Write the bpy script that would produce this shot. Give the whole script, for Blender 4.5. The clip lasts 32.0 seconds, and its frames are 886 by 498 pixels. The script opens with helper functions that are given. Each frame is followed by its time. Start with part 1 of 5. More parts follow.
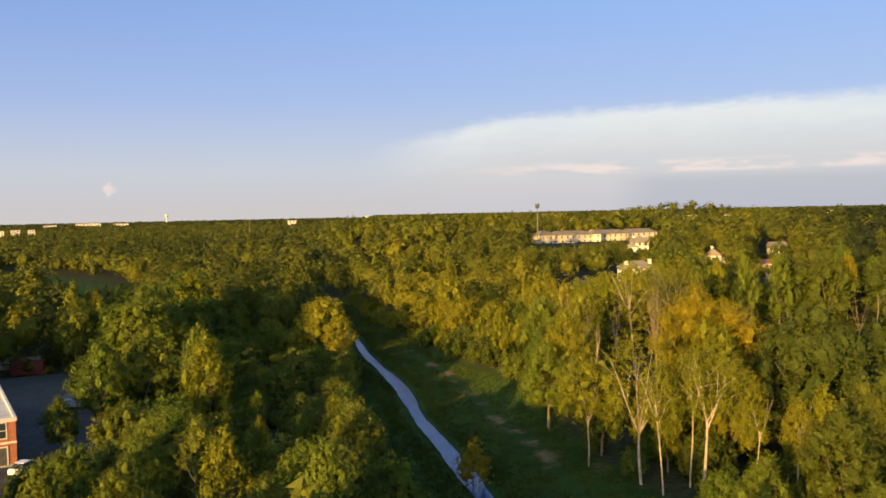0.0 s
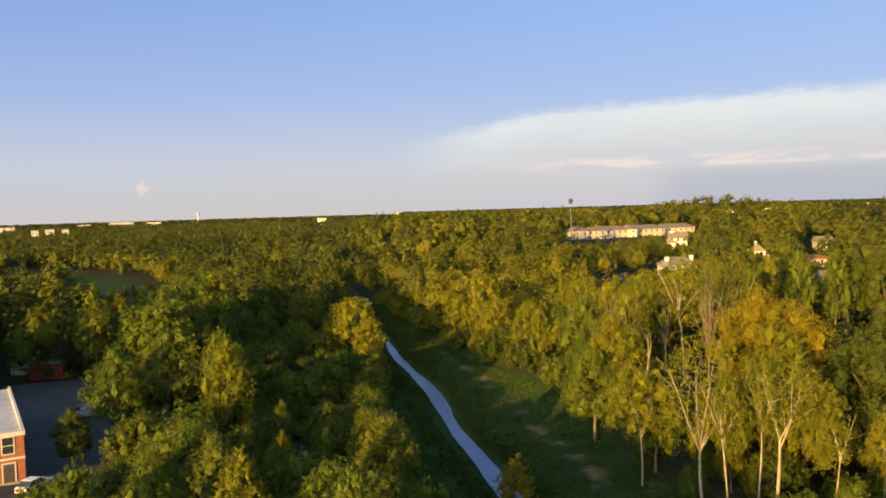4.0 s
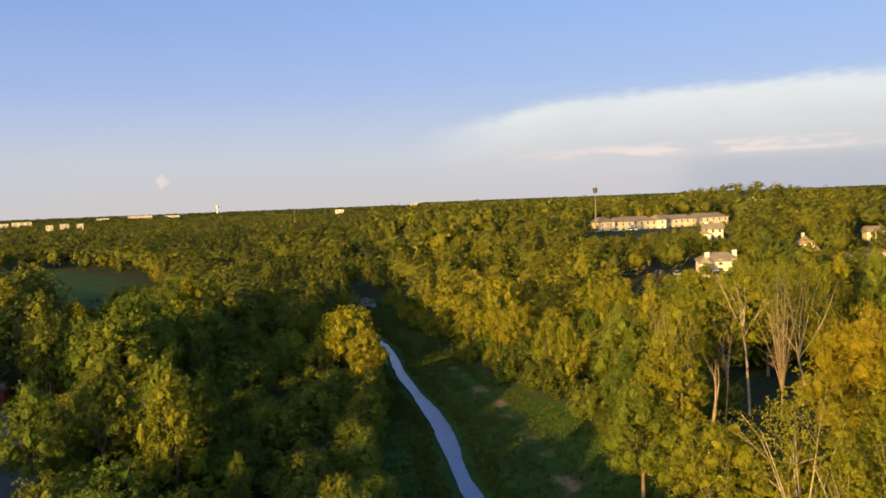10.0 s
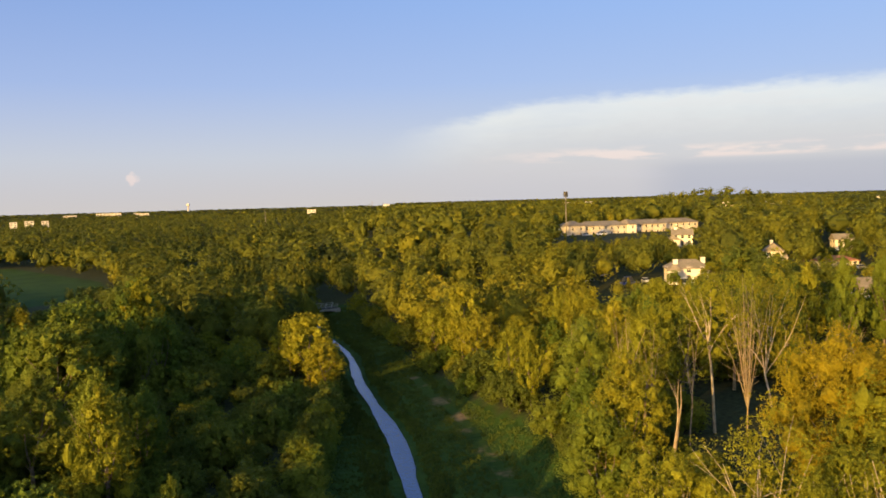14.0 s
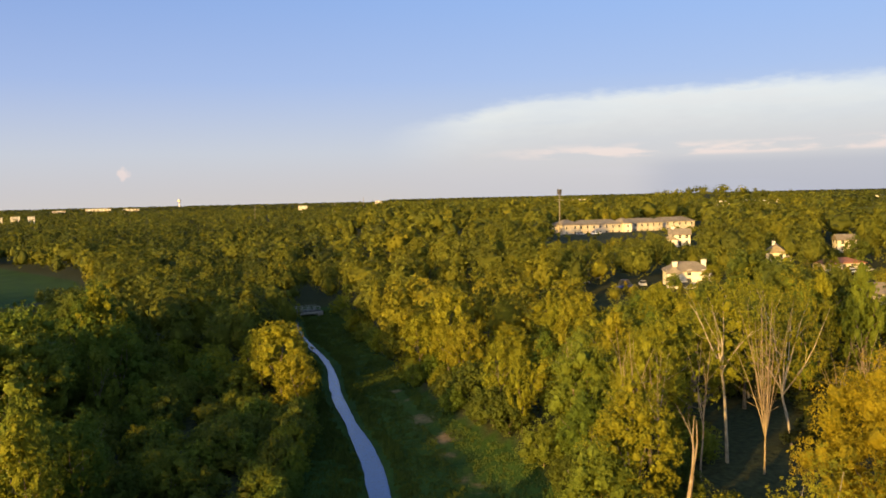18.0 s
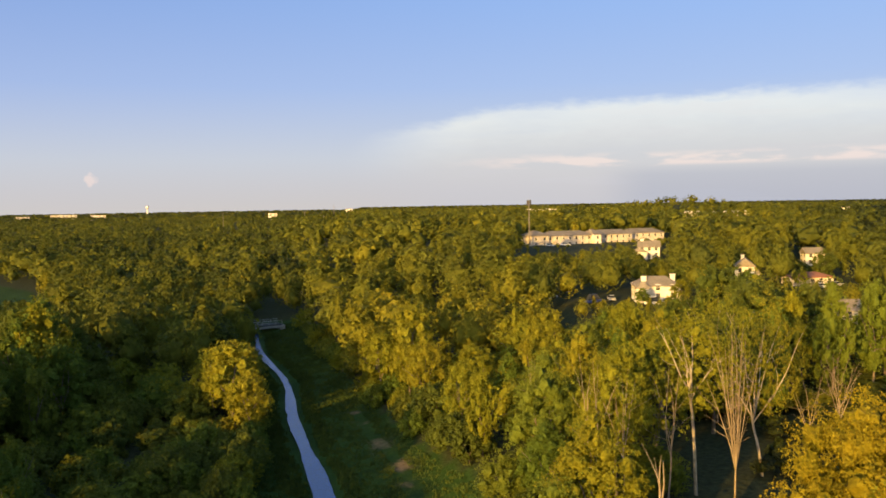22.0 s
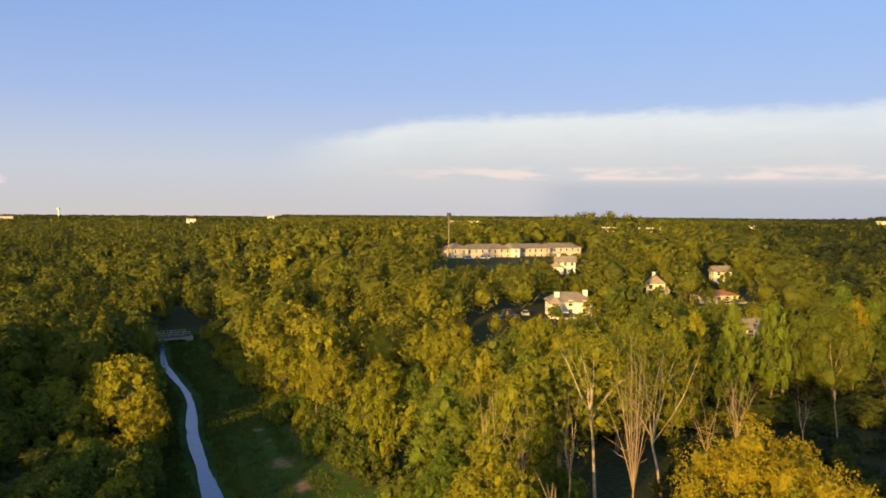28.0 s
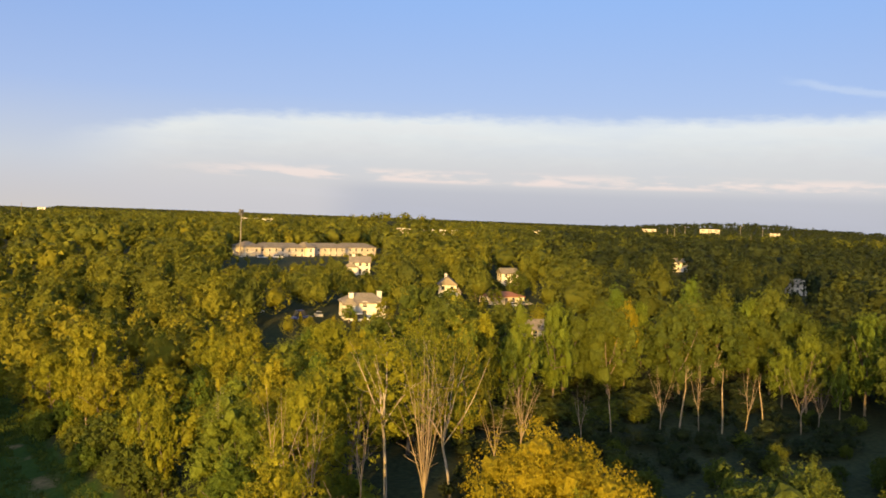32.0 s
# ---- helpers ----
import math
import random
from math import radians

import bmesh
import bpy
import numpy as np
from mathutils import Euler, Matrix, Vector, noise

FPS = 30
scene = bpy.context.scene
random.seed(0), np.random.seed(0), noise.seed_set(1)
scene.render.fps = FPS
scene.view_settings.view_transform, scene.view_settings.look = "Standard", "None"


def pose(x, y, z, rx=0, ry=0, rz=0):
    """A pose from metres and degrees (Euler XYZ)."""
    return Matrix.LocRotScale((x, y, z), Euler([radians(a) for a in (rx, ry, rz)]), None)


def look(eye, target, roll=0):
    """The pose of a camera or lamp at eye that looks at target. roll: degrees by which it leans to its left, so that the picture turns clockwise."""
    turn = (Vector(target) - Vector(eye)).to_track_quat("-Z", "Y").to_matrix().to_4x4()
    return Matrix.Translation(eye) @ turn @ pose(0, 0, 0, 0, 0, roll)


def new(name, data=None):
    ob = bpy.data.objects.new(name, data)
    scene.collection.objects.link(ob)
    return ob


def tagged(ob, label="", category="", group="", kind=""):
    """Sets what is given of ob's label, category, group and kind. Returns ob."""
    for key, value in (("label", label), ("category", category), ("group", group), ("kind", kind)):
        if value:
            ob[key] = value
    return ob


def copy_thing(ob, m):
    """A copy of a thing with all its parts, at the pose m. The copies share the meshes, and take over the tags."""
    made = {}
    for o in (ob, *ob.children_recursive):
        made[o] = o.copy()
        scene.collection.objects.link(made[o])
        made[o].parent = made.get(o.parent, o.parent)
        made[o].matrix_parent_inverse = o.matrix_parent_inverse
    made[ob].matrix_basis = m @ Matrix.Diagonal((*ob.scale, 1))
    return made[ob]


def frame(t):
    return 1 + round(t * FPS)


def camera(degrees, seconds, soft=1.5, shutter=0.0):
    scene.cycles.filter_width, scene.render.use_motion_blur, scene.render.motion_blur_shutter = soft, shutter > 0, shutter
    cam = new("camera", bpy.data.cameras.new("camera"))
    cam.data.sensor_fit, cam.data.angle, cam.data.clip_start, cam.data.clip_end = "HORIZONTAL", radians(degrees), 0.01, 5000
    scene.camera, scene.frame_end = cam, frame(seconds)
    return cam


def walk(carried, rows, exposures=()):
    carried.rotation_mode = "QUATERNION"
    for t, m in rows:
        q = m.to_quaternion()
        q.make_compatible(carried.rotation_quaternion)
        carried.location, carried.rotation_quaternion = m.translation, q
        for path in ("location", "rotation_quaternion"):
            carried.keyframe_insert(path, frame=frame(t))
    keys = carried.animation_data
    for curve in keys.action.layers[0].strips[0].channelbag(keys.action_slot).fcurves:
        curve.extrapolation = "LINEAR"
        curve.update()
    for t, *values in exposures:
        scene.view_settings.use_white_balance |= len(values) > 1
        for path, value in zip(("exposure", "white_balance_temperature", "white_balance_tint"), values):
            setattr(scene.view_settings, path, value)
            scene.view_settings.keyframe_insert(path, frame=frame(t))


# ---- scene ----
cam = camera(56.8, 32.0, soft=1.75)

# seconds, eye, heading to the left of north, pitch up, roll, in degrees
PATH = [
    (0.0, (0.01, -0.00, 33.00), -4.237, -2.563, -1.179),
    (1.0, (-0.06, 0.71, 32.99), -3.783, -2.506, -1.236),
    (2.0, (-0.26, 2.56, 33.01), -3.207, -2.553, -1.385),
    (3.0, (-0.37, 5.32, 32.96), -2.674, -2.644, -1.543),
    (3.5, (-0.33, 6.99, 32.93), -2.406, -2.704, -1.561),
    (5.5, (0.01, 14.53, 32.88), -1.672, -2.976, -1.990),
    (6.0, (0.20, 16.61, 32.84), -1.565, -3.046, -1.997),
    (7.0, (0.71, 20.98, 32.75), -1.353, -3.183, -2.083),
    (8.0, (1.33, 25.46, 32.65), -1.193, -3.279, -2.101),
    (9.0, (1.99, 30.04, 32.73), -1.072, -3.396, -2.038),
    (10.0, (2.81, 34.46, 33.35), -0.722, -3.407, -2.203),
    (11.0, (3.40, 36.05, 33.60), -1.561, -3.281, -2.000),
    (12.0, (4.00, 36.60, 33.85), -2.023, -3.253, -1.822),
    (13.0, (4.60, 37.40, 33.98), -2.368, -3.339, -1.555),
    (14.0, (5.18, 39.26, 34.02), -2.574, -3.412, -1.525),
    (14.5, (5.45, 40.53, 34.07), -2.623, -3.468, -1.525),
    (16.5, (6.36, 46.46, 34.20), -2.855, -3.635, -1.382),
    (17.0, (6.66, 48.00, 34.29), -2.887, -3.645, -1.341),
    (18.0, (7.21, 50.98, 34.41), -3.058, -3.661, -1.300),
    (19.0, (7.84, 53.20, 34.36), -3.039, -3.553, -1.121),
    (20.0, (8.38, 55.67, 34.45), -3.144, -3.522, -1.087),
    (21.0, (8.84, 56.00, 34.85), -4.151, -3.285, -0.946),
    (22.0, (9.32, 56.15, 35.40), -5.026, -3.141, -0.927),
    (23.0, (10.05, 56.55, 35.70), -5.715, -3.127, -0.749),
    (24.0, (10.95, 57.45, 35.83), -6.637, -3.034, -0.628),
    (25.0, (11.43, 58.03, 35.85), -7.013, -2.936, -0.437),
    (25.5, (11.53, 57.98, 35.90), -7.347, -2.812, -0.289),
    (27.5, (11.70, 57.75, 36.02), -8.548, -2.527, 0.106),
    (28.0, (11.72, 57.65, 36.06), -10.351, -2.458, 0.481),
    (28.5, (11.74, 57.62, 36.09), -13.213, -2.439, 1.427),
    (29.0, (11.76, 57.72, 36.10), -15.242, -2.351, 1.967),
    (30.0, (11.95, 58.20, 36.10), -16.003, -2.285, 1.860),
    (31.0, (12.50, 59.35, 36.10), -16.876, -2.293, 1.678),
    (31.5, (12.59, 60.13, 36.10), -21.716, -2.244, 2.223),
    (32.0, (12.53, 60.03, 36.25), -24.602, -2.183, 2.129),
]


def aim(eye, heading, pitch, roll):
    h, p = radians(heading), radians(pitch)
    ahead = Vector((-math.sin(h) * math.cos(p), math.cos(h) * math.cos(p), math.sin(p)))
    return look(eye, Vector(eye) + ahead * 10, roll)


walk(cam, [(t, aim(eye, h, p, r)) for t, eye, h, p, r in PATH], exposures=[(0, 1.44), (32, 1.44)])

# ---- light ----
SUN_ELEV = 8.0
SUN_FROM = Vector((-0.60, -0.80, 0)).normalized()
world = bpy.data.worlds.new("world")
scene.world = world
world.use_nodes = True
wn = world.node_tree.nodes
wl = world.node_tree.links
sky = wn.new("ShaderNodeTexSky")
sky.sky_type = "NISHITA"
sky.sun_disc = False
sky.sun_elevation = radians(SUN_ELEV)
sky.sun_rotation = math.atan2(SUN_FROM.x, SUN_FROM.y)
sky.air_density, sky.dust_density, sky.ozone_density = 1.0, 2.6, 2.0
wl.new(sky.outputs[0], wn["Background"].inputs[0])
wn["Background"].inputs[1].default_value = 0.15
sun = new("sun", bpy.data.lights.new("sun", "SUN"))
sun.data.energy = 4.2
sun.data.angle = radians(0.6)
sun.data.color = (1.0, 0.565, 0.115)
sun_at = SUN_FROM * math.cos(radians(SUN_ELEV)) + Vector((0, 0, math.sin(radians(SUN_ELEV))))
sun.matrix_world = look(sun_at * 200, (0, 0, 0))


# ---- materials ----
def mat(name, base, rough=0.8, spec=0.3, metal=0.0):
    m = bpy.data.materials.new(name)
    m.use_nodes = True
    b = m.node_tree.nodes["Principled BSDF"]
    b.inputs["Base Color"].default_value = (*base, 1)
    b.inputs["Roughness"].default_value = rough
    b.inputs["Specular IOR Level"].default_value = spec
    b.inputs["Metallic"].default_value = metal
    return m


def node(m, kind, **inputs):
    n = m.node_tree.nodes.new(kind)
    for k, v in inputs.items():
        n.inputs[k].default_value = v
    return n


def link(m, a, b):
    m.node_tree.links.new(a, b)


def blend(m, fac, a, b, mode="MIX"):
    """A colour mix of a and b, each a socket or a colour."""
    n = m.node_tree.nodes.new("ShaderNodeMix")
    n.data_type, n.blend_type = "RGBA", mode
    for i, v in ((0, fac), (6, a), (7, b)):
        if isinstance(v, bpy.types.NodeSocket):
            link(m, v, n.inputs[i])
        elif i == 0:
            n.inputs[0].default_value = v
        else:
            n.inputs[i].default_value = (*v, 1)
    return n.outputs[2]


def ramp(m, fac, stops):
    n = m.node_tree.nodes.new("ShaderNodeValToRGB")
    e = n.color_ramp.elements
    for i, (at, c) in enumerate(stops):
        s = e[i] if i < 2 else e.new(at)
        s.position = at
        s.color = (*c, 1) if len(c) == 3 else c
    link(m, fac, n.inputs[0])
    return n.outputs[0]


def noise_tex(m, scale, detail=3.0, coords="Object", rough=0.55):
    tc = m.node_tree.nodes.new("ShaderNodeTexCoord")
    n = node(m, "ShaderNodeTexNoise", Scale=scale, Detail=detail, Roughness=rough)
    link(m, tc.outputs[coords], n.inputs["Vector"])
    return n.outputs[0]


def bump(m, height, strength=0.4, distance=0.05):
    n = node(m, "ShaderNodeBump", Strength=strength, Distance=distance)
    link(m, height, n.inputs["Height"])
    link(m, n.outputs[0], m.node_tree.nodes["Principled BSDF"].inputs["Normal"])


def surface(name, dark, light, scale, rough=0.8, spec=0.3, big=0.15, bumps=0.3, metal=0.0):
    """A worn surface: fine grain between two tones and wide stains over it."""
    m = mat(name, light, rough, spec, metal)
    fine, wide = noise_tex(m, scale, 4), noise_tex(m, scale * big, 3)
    grain = ramp(m, fine, [(0.3, dark), (0.7, light)])
    worn = ramp(m, wide, [(0.3, (0.72, 0.72, 0.72)), (0.7, (1, 1, 1))])
    link(m, blend(m, 1.0, grain, worn, "MULTIPLY"), m.node_tree.nodes["Principled BSDF"].inputs["Base Color"])
    if bumps:
        bump(m, fine, bumps, 0.03)
    return m


def foliage(name, tones, source="random"):
    """Leaves: a tone for each tree out of tones, mottled from clump to clump and leaf to leaf, with light passing through."""
    m = mat(name, tones[1], 0.75, 0.1)
    nt = m.node_tree
    if source == "random":
        fac = nt.nodes.new("ShaderNodeObjectInfo").outputs["Random"]
    else:
        a = nt.nodes.new("ShaderNodeAttribute")
        a.attribute_name = "tint"
        fac = a.outputs["Fac"]
    base = ramp(m, fac, [(i / (len(tones) - 1), c) for i, c in enumerate(tones)])
    geo = nt.nodes.new("ShaderNodeNewGeometry")
    each = ramp(m, geo.outputs["Random Per Island"], [(0.0, (0.84, 0.86, 0.84)), (1.0, (1.12, 1.1, 1.06))])
    base = blend(m, 1.0, base, each, "MULTIPLY")
    clump = ramp(m, noise_tex(m, 0.16, 2), [(0.3, (0.86, 0.9, 0.88)), (0.7, (1.1, 1.06, 1.0))])
    base = blend(m, 1.0, base, clump, "MULTIPLY")
    fine = noise_tex(m, 4.5, 3, rough=0.7)
    base = blend(m, 1.0, base, ramp(m, fine, [(0.32, (0.8, 0.85, 0.8)), (0.62, (1.12, 1.14, 1.08))]), "MULTIPLY")
    b = nt.nodes["Principled BSDF"]
    link(m, base, b.inputs["Base Color"])
    bump(m, fine, 0.6, 0.2)
    tr = nt.nodes.new("ShaderNodeBsdfTranslucent")
    link(m, base, tr.inputs["Color"])
    mix = nt.nodes.new("ShaderNodeMixShader")
    mix.inputs[0].default_value = 0.36
    link(m, b.outputs[0], mix.inputs[1])
    link(m, tr.outputs[0], mix.inputs[2])
    link(m, mix.outputs[0], nt.nodes["Material Output"].inputs["Surface"])
    return m


LEAF = {
    "green": foliage("green_leaves", [(0.0803, 0.1190, 0.0191), (0.1045, 0.1406, 0.0205), (0.1278, 0.1568, 0.0217), (0.1229, 0.1384, 0.0217)]),
    "yellow": foliage("yellow_green_leaves", [(0.1530, 0.1628, 0.0160), (0.1758, 0.1796, 0.0160), (0.1985, 0.1848, 0.0171)]),
    "gold": foliage("golden_leaves", [(0.2070, 0.1780, 0.0125), (0.2330, 0.1900, 0.0125), (0.2050, 0.1660, 0.0150)]),
    "dark": foliage("dark_green_leaves", [(0.0629, 0.0844, 0.0178), (0.0823, 0.1017, 0.0178), (0.1026, 0.1168, 0.0191)]),
}
# darkest tone stands in for shade on the east ridge and in the hollow
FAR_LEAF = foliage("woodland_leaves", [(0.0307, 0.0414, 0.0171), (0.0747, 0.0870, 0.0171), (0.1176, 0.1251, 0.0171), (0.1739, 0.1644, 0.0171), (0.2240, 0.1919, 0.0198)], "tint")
BARK = surface("grey_brown_bark", (0.10, 0.08, 0.06), (0.24, 0.2, 0.16), 3.0, 0.9)
DEAD = surface("weathered_dead_wood", (0.17, 0.13, 0.09), (0.34, 0.28, 0.2), 1.2, 0.9)
PALE = surface("pale_bark", (0.24, 0.2, 0.15), (0.46, 0.41, 0.33), 1.2, 0.85)


# ---- helpers for things ----
def part(name, bm, material, parent, label=""):
    """Links a bmesh as one mesh object under a thing or a part."""
    me = bpy.data.meshes.new(name)
    bm.to_mesh(me)
    bm.free()
    me.materials.append(material)
    ob = new(name, me)
    ob.parent = parent
    if label:
        ob["label"] = label
    return ob


def box(bm, x0, y0, z0, x1, y1, z1):
    v = [bm.verts.new((x, y, z)) for z in (z0, z1) for x, y in ((x0, y0), (x1, y0), (x1, y1), (x0, y1))]
    for f in ((3, 2, 1, 0), (4, 5, 6, 7), (0, 1, 5, 4), (1, 2, 6, 5), (2, 3, 7, 6), (3, 0, 4, 7)):
        bm.faces.new([v[i] for i in f])
    return bm


def boxes(*rows):
    bm = bmesh.new()
    for r in rows:
        box(bm, *r)
    return bm


def mesh_of(name, verts, faces, material, smooth=False):
    """A mesh from arrays: n x 3 places, and m x k corners of equal count."""
    verts, faces = np.asarray(verts, np.float32), np.asarray(faces, np.int32)
    me = bpy.data.meshes.new(name)
    me.vertices.add(len(verts))
    me.vertices.foreach_set("co", verts.ravel())
    k = faces.shape[1]
    me.loops.add(faces.size)
    me.loops.foreach_set("vertex_index", faces.ravel())
    me.polygons.add(len(faces))
    me.polygons.foreach_set("loop_start", np.arange(0, faces.size, k, dtype=np.int32))
    me.polygons.foreach_set("use_smooth", np.full(len(faces), smooth))
    me.materials.append(material)
    me.update(calc_edges=True)
    return me


def step(x, a, b):
    s = np.clip((x - a) / (b - a), 0, 1)
    return s * s * (3 - 2 * s)


# ---- plan: creek, clearing and terrain ----
CREEK_Y = np.array([-200, 60, 90, 118, 126, 140, 155, 164.5, 181.6, 201, 222, 240, 260, 290, 330, 600])
CREEK_X = np.array([40, 15, 11.3, 7.7, 5.5, 4.0, 3.0, 1.3, -2.5, -6, -8.1, -13, -19.3, -24, -34, -120])
EDGE_Y = np.array([-200, 60, 90, 100, 113, 125, 135, 150, 156, 172, 188, 200, 222, 235, 264, 287, 305, 316])
LEFT_X = np.array([-10, -3, -1, -1.5, -2.5, -3.5, -4.5, -6, -6, -6.5, -9, -11, -14, -16, -22, -27, -30, -32])
RIGHT_X = np.array([60, 36, 30, 28, 26, 25, 23.5, 21, 20, 15, 11, 8, 4, 1, -6, -10, -13, -15])


def creek_x(y):
    return np.interp(y, CREEK_Y, CREEK_X)


def in_clearing(x, y, grow=0.0):
    return (x > np.interp(y, EDGE_Y, LEFT_X) - grow) & (x < np.interp(y, EDGE_Y, RIGHT_X) + grow) & (y < 312)


def inside(x, y, poly):
    """Which places lie within a closed outline."""
    hit = np.zeros(np.shape(x), bool)
    for (xa, ya), (xb, yb) in zip(poly, poly[1:] + poly[:1]):
        cross = (ya > y) != (yb > y)
        hit ^= cross & (x < (xb - xa) * (y - ya) / ((yb - ya) or 1e-9) + xa)
    return hit


LOT = [(-77, 162), (-62, 168), (-37, 117), (-37, 95), (-47, 92), (-72, 90), (-80, 110), (-66, 132)]
FIELD = [(-215, 505), (-128, 402), (-106, 350), (-122, 308), (-190, 300), (-330, 420)]


def ground_z(x, y):
    x, y = np.asarray(x, float), np.asarray(y, float)
    dx = x - creek_x(y)
    r = np.hypot(x, y)
    z = 3.0 * step(dx, 12.5, 21) * step(y, 108, 136) * (1 - step(y, 140, 240)) + 9.5 * step(dx, 40, 100) * step(y, 175, 245) + 5.0 * step(dx, 20, 105) * step(y, 300, 440)
    z = z + 2.0 * step(-dx, 25, 70) + 6.0 * step(r, 700, 2200) * (1 - step(dx, 20, 105) * 0.6)
    z = z + 13 * np.exp(-(((x - 318) / 56) ** 2 + ((y - 853) / 60) ** 2)) + 6 * np.exp(-(((x - 380) / 130) ** 2 + ((y - 900) / 90) ** 2))
    z = z + 16 * np.exp(-(((x - 1900) / 420) ** 2 + ((y - 1750) / 300) ** 2))
    z = z + 22 * np.exp(-(((x - 1330) / 240) ** 2 + ((y - 1400) / 240) ** 2))
    bed = np.exp(-((dx / 3.2) ** 2)) * (y < 330)
    bank = np.exp(-((dx / 11) ** 2)) * (y < 330)
    return z - 0.75 * bed - 0.55 * bank + 0.25


def spread(far, near, fine):
    """Grid lines close together between near[0] and near[1], and ever wider apart out to far."""
    out, s = [], fine
    while not out or out[-1] < far:
        s *= 1.22
        out.append((out[-1] if out else 0) + s)
    out = np.array(out)
    mid = np.arange(near[0], near[1] + 0.1, fine)
    return np.r_[near[0] - out[::-1], mid, near[1] + out]


def track_x(y):
    """The footpath worn along the foot of the right bank."""
    return np.interp(y, [95, 113, 128, 139, 151, 167, 182, 196], [22, 20.6, 17, 16.2, 14.7, 12.5, 8.5, 6])


def build_ground():
    gx, gy = spread(4600, (-240, 110), 1.6), spread(4600, (50, 520), 2.2)
    X, Y = np.meshgrid(gx, gy)
    rough = np.random.default_rng(3).normal(0, 0.07, X.shape)
    Z = ground_z(X, Y) + rough * (np.hypot(X, Y) < 500)
    n, k = len(gx), len(gy)
    i = np.arange(n * k).reshape(k, n)
    faces = np.stack([i[:-1, :-1], i[:-1, 1:], i[1:, 1:], i[1:, :-1]], -1).reshape(-1, 4)
    me = mesh_of("ground", np.stack([X, Y, Z], -1).reshape(-1, 3), faces, GROUND, True)
    x, y = X.ravel(), Y.ravel()
    grass = np.maximum(in_clearing(x, y, 1.0), inside(x, y, FIELD)).astype(np.float32)
    dirt = np.exp(-((x - track_x(y)) / 1.3) ** 2) * (y > 90) * (y < 196) + 0.9 * np.exp(-(((x - 25.6) / 2.0) ** 2 + ((y - 101) / 2.0) ** 2))
    for name, v in (("grass", grass), ("dirt", dirt.astype(np.float32))):
        a = me.attributes.new(name, "FLOAT", "POINT")
        a.data.foreach_set("value", v)
    return tagged(new("ground", me), "rolling ground with grassy clearing and woodland floor", "ground", kind="structure")


GROUND = mat("ground", (0.05, 0.06, 0.025), 0.95, 0.1)
_g = GROUND.node_tree.nodes.new("ShaderNodeAttribute")
_g.attribute_name = "grass"
_d = GROUND.node_tree.nodes.new("ShaderNodeAttribute")
_d.attribute_name = "dirt"
_fine, _wide = noise_tex(GROUND, 1.3, 5), noise_tex(GROUND, 0.09, 4)
_floor = ramp(GROUND, _fine, [(0.3, (0.02, 0.026, 0.012)), (0.7, (0.055, 0.06, 0.025))])
_lawn = ramp(GROUND, _fine, [(0.25, (0.018, 0.045, 0.008)), (0.75, (0.034, 0.07, 0.012))])
_lawn = blend(GROUND, 1.0, _lawn, ramp(GROUND, _wide, [(0.35, (0.7, 0.75, 0.7)), (0.65, (1.15, 1.1, 1.0))]), "MULTIPLY")
_soil = ramp(GROUND, _fine, [(0.3, (0.16, 0.10, 0.06)), (0.7, (0.30, 0.20, 0.12))])
_c = blend(GROUND, _g.outputs["Fac"], _floor, _lawn)
_patch = GROUND.node_tree.nodes.new("ShaderNodeMath")
_patch.operation = "MULTIPLY"
link(GROUND, _d.outputs["Fac"], _patch.inputs[0])
link(GROUND, ramp(GROUND, noise_tex(GROUND, 0.16, 4), [(0.5, (0, 0, 0)), (0.62, (0.8, 0.8, 0.8))]), _patch.inputs[1])
_c = blend(GROUND, _patch.outputs[0], _c, _soil)
link(GROUND, _c, GROUND.node_tree.nodes["Principled BSDF"].inputs["Base Color"])
bump(GROUND, _fine, 0.8, 0.25)
build_ground()

WATER = mat("water", (0.03, 0.06, 0.17), 0.1, 0.36)
link(WATER, ramp(WATER, noise_tex(WATER, 0.35, 4), [(0.35, (0.02, 0.02, 0.02)), (0.75, (0.12, 0.12, 0.12))]), WATER.node_tree.nodes["Principled BSDF"].inputs["Roughness"])
bump(WATER, noise_tex(WATER, 1.6, 4), 0.8, 0.1)
_y = np.arange(-160, 330, 2.0)
_w = (1.18 + 0.2 * np.sin(_y * 0.13) + 0.1 * np.sin(_y * 0.31)) * (1 - 0.36 * step(_y, 175, 215))
_ragged = np.random.default_rng(12).normal(0, 0.06, (2, len(_y)))
_cx = creek_x(_y) + 0.5
_cx = np.convolve(np.pad(_cx, 6, "edge"), np.ones(13) / 13, "valid")
_z = np.full(len(_y), -0.62)
_v = np.concatenate([np.stack([_cx - _w + _ragged[0], _y, _z], 1), np.stack([_cx + _w + _ragged[1], _y, _z], 1)])
_i = np.arange(len(_y) - 1)
_n = len(_y)
creek = new("water", mesh_of("water", _v, np.stack([_i, _i + _n, _i + _n + 1, _i + 1], 1), WATER, True))
tagged(creek, "narrow winding creek reflecting the pale sky", "creek", kind="structure")


